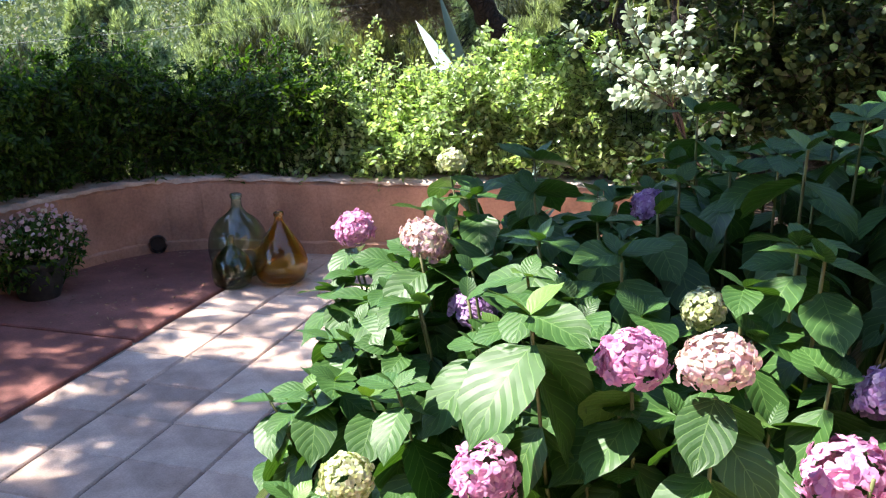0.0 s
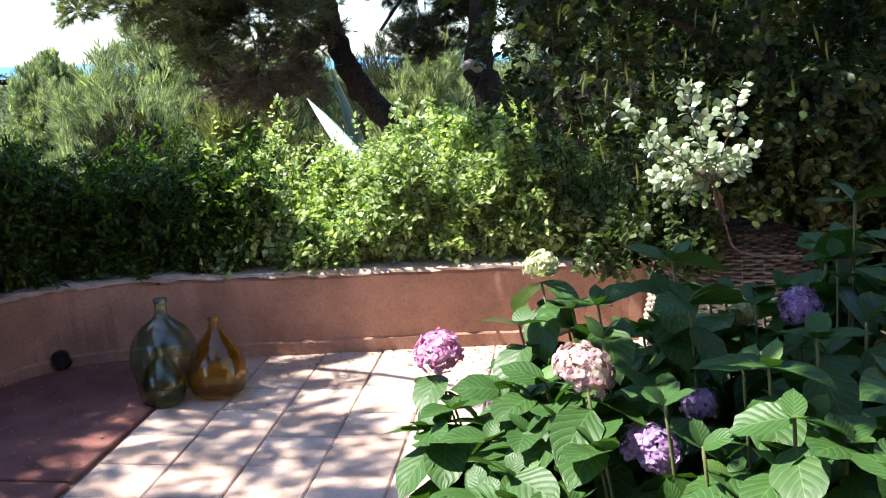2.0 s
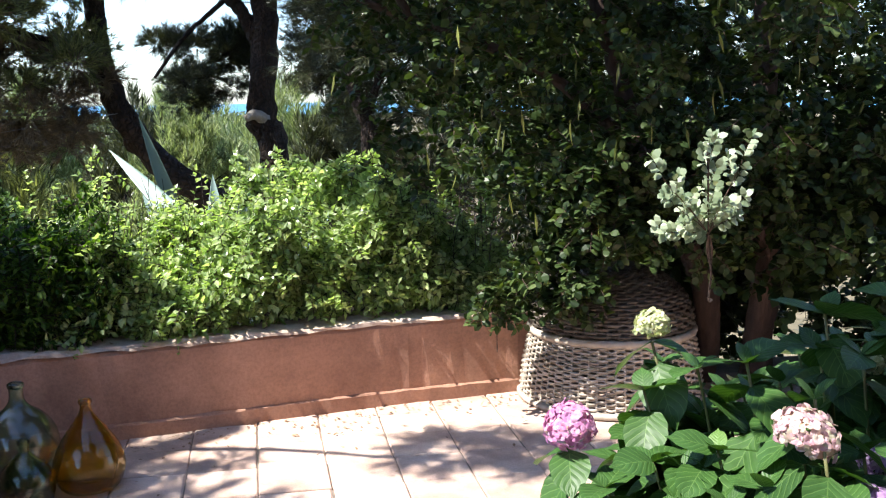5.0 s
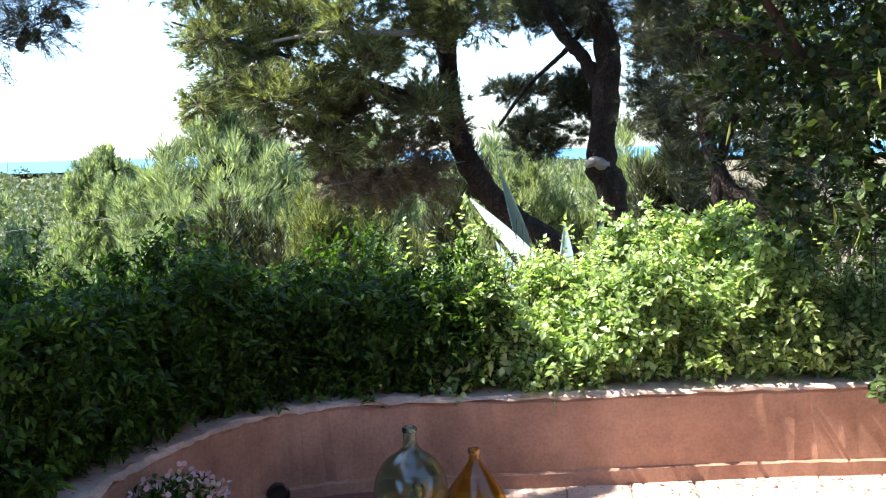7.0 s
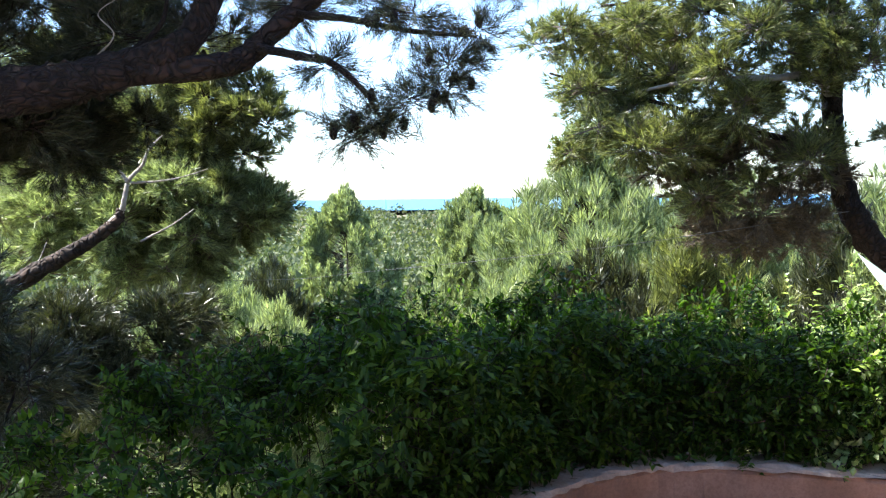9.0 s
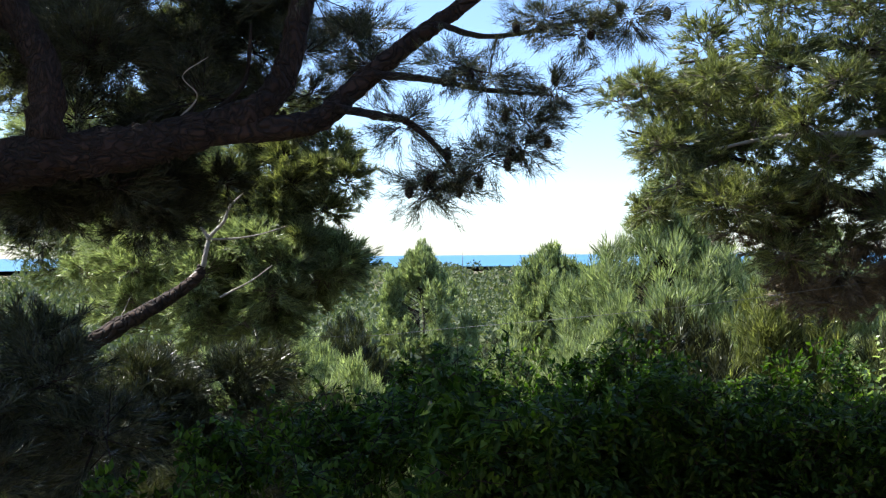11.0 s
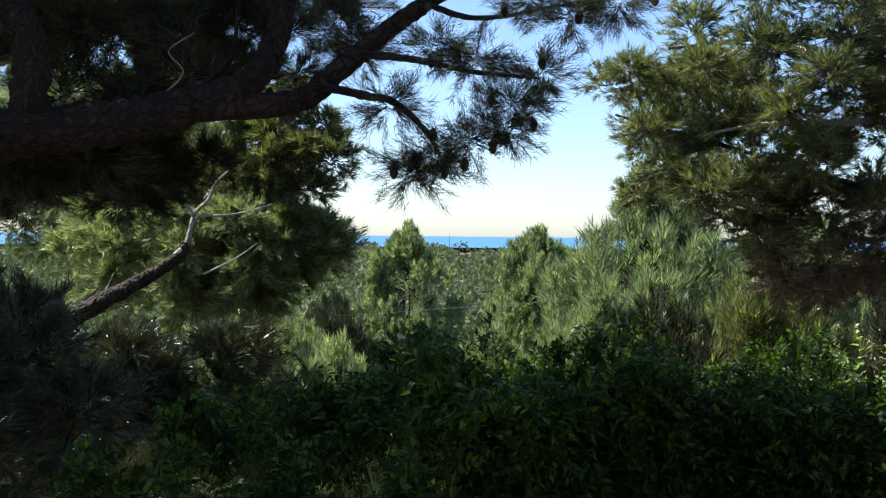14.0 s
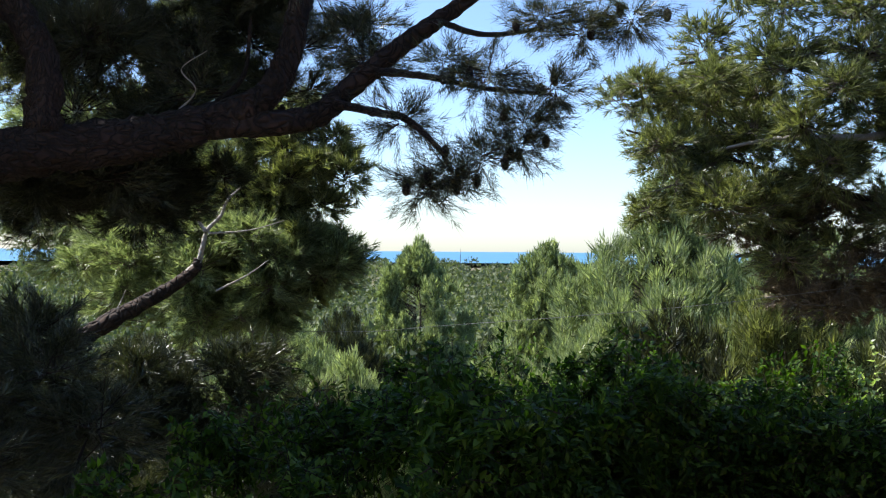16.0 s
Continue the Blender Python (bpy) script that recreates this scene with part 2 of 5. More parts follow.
_l.new(ramp(_n, _l, noise_tex(_n, _l, 0.004, 4, stretch=(1, 1, 1)), [(0.3, (0.02, 0.13, 0.27)), (0.7, (0.03, 0.18, 0.33))]), _b.inputs["Base Color"])
bump(_n, _l, noise_tex(_n, _l, 0.4, 4), _b, 0.3, 0.3)


# ---- mesh helpers ----
def mesh_from(name, V, T, mats):
    """A mesh of triangles T (n x 3) or quads (n x 4) on the vertices V."""
    V, T = np.asarray(V, np.float32).reshape(-1, 3), np.asarray(T, np.int32)
    k = T.shape[1]
    me = bpy.data.meshes.new(name)
    me.vertices.add(len(V))
    me.vertices.foreach_set("co", V.ravel())
    me.loops.add(T.size)
    me.loops.foreach_set("vertex_index", T.ravel())
    me.polygons.add(len(T))
    me.polygons.foreach_set("loop_start", np.arange(0, T.size, k, dtype=np.int32))
    me.polygons.foreach_set("use_smooth", np.zeros(len(T), bool))
    me.update(calc_edges=True)
    for m in mats if isinstance(mats, (list, tuple)) else [mats]:
        me.materials.append(m)
    return me


def smooth(me):
    me.polygons.foreach_set("use_smooth", np.ones(len(me.polygons), bool))
    return me


def join(pieces):
    """One (V, T) out of several."""
    Vs, Ts, o = [], [], 0
    for V, T in pieces:
        Vs.append(np.asarray(V))
        Ts.append(np.asarray(T) + o)
        o += len(V)
    return np.concatenate(Vs), np.concatenate(Ts)


def thing(name, at, label, category, group="", kind=""):
    ob = new(name)
    ob.location = at
    ob.empty_display_size = 0.1
    return tagged(ob, label, category, group, kind)


def part(name, me, parent, label="", kind=""):
    """A mesh in world coordinates as a part of a thing or of a part."""
    ob = new(name, me)
    ob.parent = parent
    ob.matrix_parent_inverse = Matrix.Translation(-parent.location)
    return tagged(ob, label, kind=kind)


def unit(a):
    return a / np.maximum(np.linalg.norm(a, axis=-1, keepdims=True), 1e-9)


def curve_points(pts, n):
    """Catmull-Rom through pts, n points a span."""
    P = np.asarray(pts, float)
    P = np.vstack([2 * P[0] - P[1], P, 2 * P[-1] - P[-2]])
    out = []
    for i in range(1, len(P) - 2):
        for t in np.linspace(0, 1, n, endpoint=False):
            a, b, c, d = P[i - 1 : i + 3]
            out.append(0.5 * (2 * b + (c - a) * t + (2 * a - 5 * b + 4 * c - d) * t**2 + (3 * b - a - 3 * c + d) * t**3))
    return np.array(out + [P[-2]])


def tube(pts, r0, r1, sides=8, spans=6, rough=0.0, seed=0):
    """A tapering, uneven limb along a smooth curve."""
    g = np.random.default_rng(seed)
    C = curve_points(pts, spans)
    n = len(C)
    d = unit(np.gradient(C, axis=0))
    ref = np.array([0.3, 0.2, 1.0]) if abs(d[0, 2]) < 0.8 else np.array([1.0, 0.2, 0.1])
    a = unit(np.cross(d, ref))
    b = np.cross(d, a)
    th = np.linspace(0, 2 * np.pi, sides, endpoint=False)
    R = np.linspace(r0, r1, n)[:, None] * (1 + rough * g.normal(size=(n, sides)))
    V = C[:, None] + R[..., None] * (np.cos(th)[None, :, None] * a[:, None] + np.sin(th)[None, :, None] * b[:, None])
    i, j = np.meshgrid(np.arange(n - 1), np.arange(sides), indexing="ij")
    k = (j + 1) % sides
    q = np.stack([i * sides + j, i * sides + k, (i + 1) * sides + k, (i + 1) * sides + j], -1).reshape(-1, 4)
    T = np.concatenate([q[:, [0, 1, 2]], q[:, [0, 2, 3]]])
    V = np.concatenate([V.reshape(-1, 3), C[[0, -1]]])
    e = np.arange(sides)
    caps = np.concatenate([np.stack([np.full(sides, n * sides), (e + 1) % sides, e], -1),
                           np.stack([np.full(sides, n * sides + 1), (n - 1) * sides + e, (n - 1) * sides + (e + 1) % sides], -1)])
    return V, np.concatenate([T, caps])


def twigs(A, B, r):
    """Thin three-sided twigs from the points A to B."""
    A, B = np.asarray(A), np.asarray(B)
    d = unit(B - A)
    s = unit(np.cross(d, [0.31, 0.52, 0.8]))
    u = np.cross(d, s)
    ring = [s, -0.5 * s + 0.87 * u, -0.5 * s - 0.87 * u]
    V = np.stack([A + r * k for k in ring] + [B + 0.4 * r * k for k in ring], 1)
    base = (np.arange(len(A)) * 6)[:, None, None]
    t = np.array([[0, 1, 4], [0, 4, 3], [1, 2, 5], [1, 5, 4], [2, 0, 3], [2, 3, 5]])
    return V.reshape(-1, 3), (base + t).reshape(-1, 3)


def leaves(C, D, N, L, W, fold=0.25, droop=0.15, wide=0.45):
    """Folded leaves: base points C, directions D, up-normals N, lengths L, widths W."""
    D = unit(D)
    S = unit(np.cross(D, N))
    N = np.cross(S, D)
    L, W = np.broadcast_to(L, len(C))[:, None], np.broadcast_to(W, len(C))[:, None]
    mid = C + D * L * wide
    V = np.stack([C, mid + S * W / 2 + N * fold * W / 2, C + D * L - N * droop * L, mid - S * W / 2 + N * fold * W / 2, mid], 1)
    t = np.array([[0, 1, 4], [4, 1, 2], [4, 2, 3], [0, 4, 3]])
    return V.reshape(-1, 3), ((np.arange(len(C)) * 5)[:, None, None] + t).reshape(-1, 3)


def oval_leaves(C, D, N, L, W, droop=0.1):
    """Blunt oval leaflets of six corners."""
    D = unit(D)
    S = unit(np.cross(D, N))
    N = np.cross(S, D)
    L, W = np.broadcast_to(L, len(C))[:, None], np.broadcast_to(W, len(C))[:, None]
    f = N * W * 0.1
    V = np.stack([C, C + D * L * 0.35 + S * W / 2 + f, C + D * L * 0.75 + S * W * 0.42 + f - N * droop * L * 0.5, C + D * L - N * droop * L,
                  C + D * L * 0.75 - S * W * 0.42 + f - N * droop * L * 0.5, C + D * L * 0.35 - S * W / 2 + f], 1)
    t = np.array([[0, 1, 5], [1, 2, 5], [5, 2, 4], [2, 3, 4]])
    return V.reshape(-1, 3), ((np.arange(len(C)) * 6)[:, None, None] + t).reshape(-1, 3)


def ball(g, n):
    return unit(g.normal(size=(n, 3)))


def needles(P, D, g, count, length, width, spread=0.7):
    """Tufts of needles: at each P, count needles along D."""
    n = len(P)
    d = unit(D[:, None] + spread * ball(g, n * count).reshape(n, count, 3)).reshape(-1, 3)
    b = np.repeat(P, count, 0) + 0.012 * ball(g, n * count)
    s = unit(np.cross(d, ball(g, n * count))) * width / 2
    ln = (length * g.uniform(0.65, 1.15, n * count))[:, None]
    bend = np.array([0, 0, -0.08]) * ln
    V = np.stack([b - s, b + s, b + d * ln + bend], 1).reshape(-1, 3)
    return V, np.arange(len(V)).reshape(-1, 3)


def pine_foliage(g, clumps, twig_count, tufts, count, length, width, lift=0.35, shell=0.55):
    """Needle tufts on twigs that spread out of each clump (centre, radii). Gives (needles), (twigs)."""
    A, B, P, D = [], [], [], []
    for c, r in clumps:
        c, r = np.asarray(c, float), np.asarray(r, float)
        way = unit(ball(g, twig_count) + [0, 0, lift])
        reach = g.uniform(shell, 1.0, (twig_count, 1))
        tip = c + way * r * reach
        root = c + way * r * 0.12 + g.normal(0, 0.05, (twig_count, 3)) * r
        A.append(root)
        B.append(tip)
        for k in range(tufts):
            f = 0.35 + 0.65 * (k + g.uniform(0, 1, (twig_count, 1))) / tufts
            P.append(root + (tip - root) * f + g.normal(0, 0.03, (twig_count, 3)) * r)
            D.append(unit(unit(tip - root) + [0, 0, 0.25]))
    A, B, P, D = (np.concatenate(v) for v in (A, B, P, D))
    return needles(P, D, g, count, length, width), (A, B)


def in_ellipsoid(g, n, c, r, inner=0.0):
    return np.asarray(c) + ball(g, n) * (g.uniform(inner**3, 1, (n, 1)) ** (1 / 3)) * np.asarray(r)


# ---- ground, sea, terrace ----
def ground_z(x, y):
    x, y = np.asarray(x, float), np.asarray(y, float)
    d = np.maximum(np.maximum(-4.0 - x, y - 4.9), 0)
    r = np.hypot(x, y)
    rise = np.clip((r - 160) / 320, 0, 1)
    drop = np.clip((r - 720) / 300, 0, 1)
    wave = np.sin(x * 0.021 + 1.0) * np.cos(y * 0.017) + 0.5 * np.sin(x * 0.05 + y * 0.037)
    z = -0.10 - 9.0 * (1 - np.exp(-d / 17.0)) + rise * (-1.6 + 0.7 * wave) - 30 * drop
    return z + 0.10 * np.sin(x * 1.3 + y * 0.7) * np.clip(d / 4, 0, 1)


rad = np.concatenate([[0.0], np.geomspace(1.0, 4900, 90)])
ang = np.linspace(0, 2 * np.pi, 144, endpoint=False)
gx, gy = -1 + rad[:, None] * np.cos(ang), 1 + rad[:, None] * np.sin(ang)
gi, gj = np.meshgrid(np.arange(len(rad) - 1), np.arange(len(ang)), indexing="ij")
gk = (gj + 1) % len(ang)
quads = np.stack([gi * 144 + gj, (gi + 1) * 144 + gj, (gi + 1) * 144 + gk, gi * 144 + gk], -1).reshape(-1, 4)
tagged(new("ground", smooth(mesh_from("ground", np.stack([gx, gy, ground_z(gx, gy)], -1), quads, SOIL))),
       "sloping scrubby hillside soil below the trees", "ground", kind="structure")
sx, sy = rad[:, None] * np.cos(ang), rad[:, None] * np.sin(ang)
tagged(new("water", mesh_from("water", np.stack([sx, sy, np.full_like(sx, -9.0)], -1)[71:], quads[: (len(rad) - 72) * 144], SEA)),
       "calm blue sea out to the horizon", "sea", kind="structure")

# The wall's front line, from its end beside the basket round the bend and back towards the added back wall.
WALL = curve_points([(0.02, 4.31), (-0.82, 4.21), (-1.95, 4.00), (-2.83, 3.84), (-3.20, 3.55), (-3.38, 3.05), (-3.46, 2.4), (-3.50, 0.8), (-3.52, -2.6)], 12)
wt = np.gradient(WALL, axis=0)
WOUT = unit(np.stack([-wt[:, 1], wt[:, 0]], -1)) * -1.0


def strip(offsets, name, mat, owner, label="", seed=3, jitter=0.003):
    """A band swept along the wall: the profile is (outward, height) pairs."""
    g = np.random.default_rng(seed)
    n, m = len(WALL), len(offsets)
    V = np.empty((n, m, 3))
    for k, (o, z) in enumerate(offsets):
        V[:, k, :2] = WALL + WOUT * (o + g.normal(0, jitter, (n, 1)))
        V[:, k, 2] = z + g.normal(0, jitter, n) * (z > 0.05)
    i, j = np.meshgrid(np.arange(n - 1), np.arange(m), indexing="ij")
    k = (j + 1) % m
    q = np.stack([i * m + j, (i + 1) * m + j, (i + 1) * m + k, i * m + k], -1).reshape(-1, 4)
    T = np.concatenate([q[:, :3], q[:, [0, 2, 3]]])
    for e in (0, n - 1):
        f = np.array([[e * m, e * m + a, e * m + a + 1] for a in range(1, m - 1)])
        T = np.concatenate([T, f if e else f[:, ::-1]])
    return part(name, mesh_from(name, V, T, mat), owner, label)


wall = thing("wall_low", (-1.5, 4.1, 0), "low curved terrace wall of rough terracotta plaster with a worn top", "wall", kind="structure")
strip([(0, -0.12), (0, 0.415), (0.012, 0.43), (0.24, 0.43), (0.25, 0.415), (0.25, -0.8)], "wall_body", PLASTER, wall)
strip([(-0.006, 0.430), (-0.002, 0.447), (0.02, 0.455), (0.23, 0.455), (0.255, 0.445), (0.255, 0.430)], "coping", COPING, wall, "pale worn mortar coping", 4, 0.005)
strip([(-0.014, -0.02), (-0.014, 0.068), (-0.006, 0.076), (0.004, 0.078), (0.004, -0.02)], "skirting", PLASTER, wall, "slightly proud plaster skirting", 5, 0.002)

floor = thing("floor", (-1, 2, 0), "faded square terracotta tiles with dark open joints", "floor", kind="structure")
bed = [(-3.75, -4.5), (3.5, -4.5), (3.5, 4.65), (-3.75, 4.65)]
V = [(x, y, z) for z in (-0.09, -0.010) for x, y in bed]
Q = [(4, 5, 6, 7), (0, 1, 5, 4), (1, 2, 6, 5), (2, 3, 7, 6), (3, 0, 4, 7)]
part("mortar_bed", mesh_from("mortar_bed", V, Q, MORTAR), floor, "dark sandy joint mortar")


def slab(name, x0, x1, y0, y1, z0, z1, mat, bev=0.006):
    """A worn slab with a rounded top edge."""
    V = [(x0, y0, z0), (x1, y0, z0), (x1, y1, z0), (x0, y1, z0),
         (x0, y0, z1 - bev), (x1, y0, z1 - bev), (x1, y1, z1 - bev), (x0, y1, z1 - bev),
         (x0 + bev, y0 + bev, z1), (x1 - bev, y0 + bev, z1), (x1 - bev, y1 - bev, z1), (x0 + bev, y1 - bev, z1)]
    Q = [(8, 9, 10, 11)]
    for a in (0, 4):
        Q += [(a + i, a + (i + 1) % 4, a + 4 + (i + 1) % 4, a + 4 + i) for i in range(4)]
    return mesh_from(name, V, Q, mat)


# The red-painted concrete beside the bend, in two pours with an open joint between them.
for y0, y1 in ((-4.4, 2.31), (2.335, 4.6)):
    part("concrete_slab", slab("concrete_slab", -3.7, -2.39, y0, y1, -0.03, 0.014, RED), floor, "worn red-painted concrete")

# Unseen back and end walls, added to block sky light and close the terrace.
sky_screen = thing("sky_screen_wall", (0, -4.45, 0), "plain plastered wall added out of view to block sky light", "wall", kind="structure")
for a, b in (((-5.0, -4.75, -0.2), (3.8, -4.45, 5.6)), ((3.5, -4.45, -0.2), (3.8, 1.2, 4.2))):
    V = [(x, y, z) for z in (a[2], b[2]) for x, y in ((a[0], a[1]), (b[0], a[1]), (b[0], b[1]), (a[0], b[1]))]
    part("wall_panel", mesh_from("wall_panel", V, [(3, 2, 1, 0), (4, 5, 6, 7), (0, 1, 5, 4), (1, 2, 6, 5), (2, 3, 7, 6), (3, 0, 4, 7)], SCREEN_PLASTER), sky_screen)

# ---- demijohns ----
def lathe(profile, at, mat, name, sides=40, wobble=0.0, seed=0):
    g = np.random.default_rng(seed)
    th = np.linspace(0, 2 * np.pi, sides, endpoint=False)
    P = curve_points(profile, 4)
    n = len(P)
    w = 1 + wobble * (np.sin(th + g.uniform(0, 6)) + np.sin(2 * th + g.uniform(0, 6)))
    V = np.stack([P[:, :1] * np.cos(th) * w + at[0], P[:, :1] * np.sin(th) * w + at[1], np.repeat(P[:, 1:2], sides, 1) + at[2]], -1)
    i, j = np.meshgrid(np.arange(n - 1), np.arange(sides), indexing="ij")
    k = (j + 1) % sides
    q = np.stack([i * sides + j, i * sides + k, (i + 1) * sides + k, (i + 1) * sides + j], -1).reshape(-1, 4)
    return smooth(mesh_from(name, V, q, mat))


def bottle(label, at, profile, mat, lip, seed):
    ob = thing("demijohn", at, label, "demijohn", "glass demijohns on the terrace")
    inside = [(max(r - 0.005, 0.001), z + 0.006 * (i < 3)) for i, (r, z) in enumerate(profile)][::-1]
    body = part("glass_body", lathe(profile + inside, at, mat, "glass_body", wobble=0.012, seed=seed), ob)
    r, z = profile[-1]
    part("lip", lathe([(r - 0.004, z - 0.022), (r + 0.005, z - 0.018), (r + 0.007, z - 0.010), (r + 0.005, z), (r - 0.006, z + 0.001), (r - 0.007, z - 0.02)],
                      at, mat, "lip", 28), body, lip)
    return ob


bottle("large dusty green glass demijohn with a narrow neck", (-2.43, 3.42, 0.003),
       [(0.001, 0.02), (0.09, 0.004), (0.125, 0.02), (0.155, 0.10), (0.163, 0.17), (0.148, 0.25), (0.105, 0.315), (0.052, 0.355), (0.032, 0.385), (0.028, 0.42), (0.027, 0.455)],
       GLASS_GREEN, "thick green glass lip", 1)
bottle("small olive-green glass demijohn in front of the large one", (-2.37, 3.22, 0.003),
       [(0.001, 0.014), (0.07, 0.003), (0.095, 0.015), (0.108, 0.07), (0.104, 0.12), (0.082, 0.165), (0.045, 0.2), (0.022, 0.225), (0.018, 0.25), (0.018, 0.275)],
       GLASS_OLIVE, "olive glass lip", 2)
bottle("amber glass demijohn shaped like a pear", (-2.15, 3.36, 0.003),
       [(0.001, 0.016), (0.085, 0.003), (0.122, 0.02), (0.143, 0.085), (0.14, 0.135), (0.118, 0.195), (0.083, 0.25), (0.048, 0.3), (0.026, 0.335), (0.021, 0.36), (0.021, 0.385)],
       GLASS_AMBER, "amber glass lip", 3)

# ---- drain outlet at the wall ----
drain = thing("drain_pipe", (-3.08, 3.66, 0.06), "short black plastic drain pipe out of the wall base", "pipe")
V, T = tube([(-3.16, 3.76, 0.085), (-3.08, 3.64, 0.072)], 0.045, 0.045, 20, 3)
pipe = part("pipe", smooth(mesh_from("pipe", V[:-2], T[:-40], BLACK)), drain)
V, T = tube([(-3.092, 3.658, 0.074), (-3.076, 3.634, 0.071)], 0.053, 0.053, 20, 2)
part("collar", mesh_from("collar", V[:-2], T[:-40], BLACK), pipe)
part("inner", mesh_from("inner", *tube([(-3.15, 3.745, 0.083), (-3.083, 3.645, 0.073)], 0.043, 0.043, 16, 2), BLACK), pipe)


# ---- wicker basket ----
def wicker(profile, at, stakes, row, name, owner, label="", mat=WICKER):
    """Woven strands that pass in front of and behind upright stakes."""
    P = curve_points(profile, 10)
    s = np.concatenate([[0], np.cumsum(np.linalg.norm(np.diff(P, axis=0), axis=1))])
    rows = int(s[-1] / row)
    m = stakes * 4
    th = np.linspace(0, 2 * np.pi, m, endpoint=False)
    pieces, k5 = [], 5
    ca, sa = np.cos(np.linspace(0, 2 * np.pi, k5, endpoint=False)), np.sin(np.linspace(0, 2 * np.pi, k5, endpoint=False))
    for i in range(rows):
        u = (i + 0.5) * row
        r, z = np.interp(u, s, P[:, 0]), np.interp(u, s, P[:, 1])
        rr = r + 0.009 * np.sin(th * stakes / 2 + np.pi * (i % 2)) + rng.normal(0, 0.0012, m)
        zz = z + rng.normal(0, 0.0012, m)
        R = rr[:, None] + row * 0.40 * ca
        V = np.stack([R * np.cos(th)[:, None], R * np.sin(th)[:, None], zz[:, None] + row * 0.46 * sa], -1).reshape(-1, 3) + at
        a, b = np.meshgrid(np.arange(m), np.arange(k5), indexing="ij")
        a2, b2 = (a + 1) % m, (b + 1) % k5
        q = np.stack([a * k5 + b, a2 * k5 + b, a2 * k5 + b2, a * k5 + b2], -1).reshape(-1, 4)
        pieces.append((V, np.concatenate([q[:, :3], q[:, [0, 2, 3]]])))
    part(name, smooth(mesh_from(name, *join(pieces), mat)), owner, label, "stuff")
    posts = []
    for t in np.linspace(0, 2 * np.pi, stakes, endpoint=False):
        pts = [(at[0] + r * math.cos(t), at[1] + r * math.sin(t), at[2] + z) for r, z in profile]
        posts.append(tube(pts, 0.006, 0.005, 5, 3))
    part("stake", mesh_from("stake", *join(posts), mat), owner, "upright wicker stakes", "stuff")


BK = np.array([0.43, 4.15, 0.0])
basket = thing("wicker_basket", BK, "big round pale wicker basket with a dark domed lid", "basket")
wicker([(0.485, 0.015), (0.475, 0.12), (0.455, 0.25), (0.43, 0.37)], BK, 64, 0.0145, "weave", basket)
for z, r, w in ((0.02, 0.49, 0.018), (0.375, 0.435, 0.02)):
    ring = [(BK[0] + r * math.cos(t), BK[1] + r * math.sin(t), z) for t in np.linspace(0, 2 * np.pi, 33)]
    part("rim", smooth(mesh_from("rim", *tube(ring, w, w, 8, 3, 0.06), WICKER)), basket, "thick bound wicker rim")
wicker([(0.43, 0.40), (0.415, 0.49), (0.35, 0.60), (0.20, 0.69), (0.03, 0.72)], BK, 48, 0.02, "lid", basket, "dark domed woven wicker lid", DARK_WICKER)

# ---- pines ----
def limb(name, pts, r0, r1, mat, owner, seed=0, sides=10, label=""):
    return part(name, smooth(mesh_from(name, *tube(pts, r0, r1, sides, 10, 0.09, seed), mat)), owner, label)


def cones(owner, ends, n, seed):
    """Closed cones set on twigs."""
    g = np.random.default_rng(seed)
    A, B = ends
    for i in g.choice(len(A), n, replace=False):
        p = A[i] + (B[i] - A[i]) * g.uniform(0.3, 0.7) - (0, 0, 0.016)
        prof = [(0.001, -0.032), (0.010, -0.026), (0.017, -0.010), (0.016, 0.008), (0.008, 0.022), (0.001, 0.028)]
        part("pine_cone", lathe(prof, p, BARK, "pine_cone", 8, 0.05), owner, "dark closed pine cone")


def crown(owner, clumps, mat, seed, twig_count, tufts, count, length, width, name="crown", lift=0.35, shell=0.55, twig_r=0.004, bark=None):
    g = np.random.default_rng(seed)
    nd, (A, B) = pine_foliage(g, clumps, twig_count, tufts, count, length, width, lift, shell)
    part(name, mesh_from(name, *nd, mat), owner, kind="stuff")
    part("brushwood", mesh_from("brushwood", *twigs(A[::2], B[::2], twig_r), bark or BARK), owner, "thin brown twigs", "stuff")
    return A, B



def scatter_clumps(seed, n, c, r, size, inner=0.3, flat=0.75):
    g = np.random.default_rng(seed)
    C = in_ellipsoid(g, n, c, r, inner)
    return [(p, np.array([k, k, k * flat])) for p, k in zip(C, g.uniform(0.7, 1.25, n) * size)]


# The pine beside the terrace, whose boughs reach over the wall.
near = thing("pine_tree", (-6.6, 1.3, float(ground_z(-6.6, 1.3))), "old pine with heavy low boughs reaching over the terrace wall", "pine tree")
trunk = limb("trunk", [(-6.6, 1.3, -1.2), (-6.5, 1.4, 0.6), (-6.25, 1.6, 1.75), (-5.95, 1.85, 2.25), (-5.85, 2.0, 3.2), (-5.8, 2.5, 4.6), (-5.7, 3.2, 6.2)], 0.2, 0.09, BARK, near, 1, 14)
limb("bough", [(-6.2, 1.62, 1.95), (-5.70, 2.04, 2.11), (-5.41, 2.40, 2.185), (-5.18, 2.63, 2.27)], 0.12, 0.085, BARK, trunk, 2, 18)
limb("bough", [(-5.22, 2.6, 2.26), (-4.97, 2.80, 2.40), (-4.87, 2.86, 2.62), (-4.80, 2.92, 2.95), (-4.6, 3.2, 3.6)], 0.075, 0.04, BARK, trunk, 3, 18)
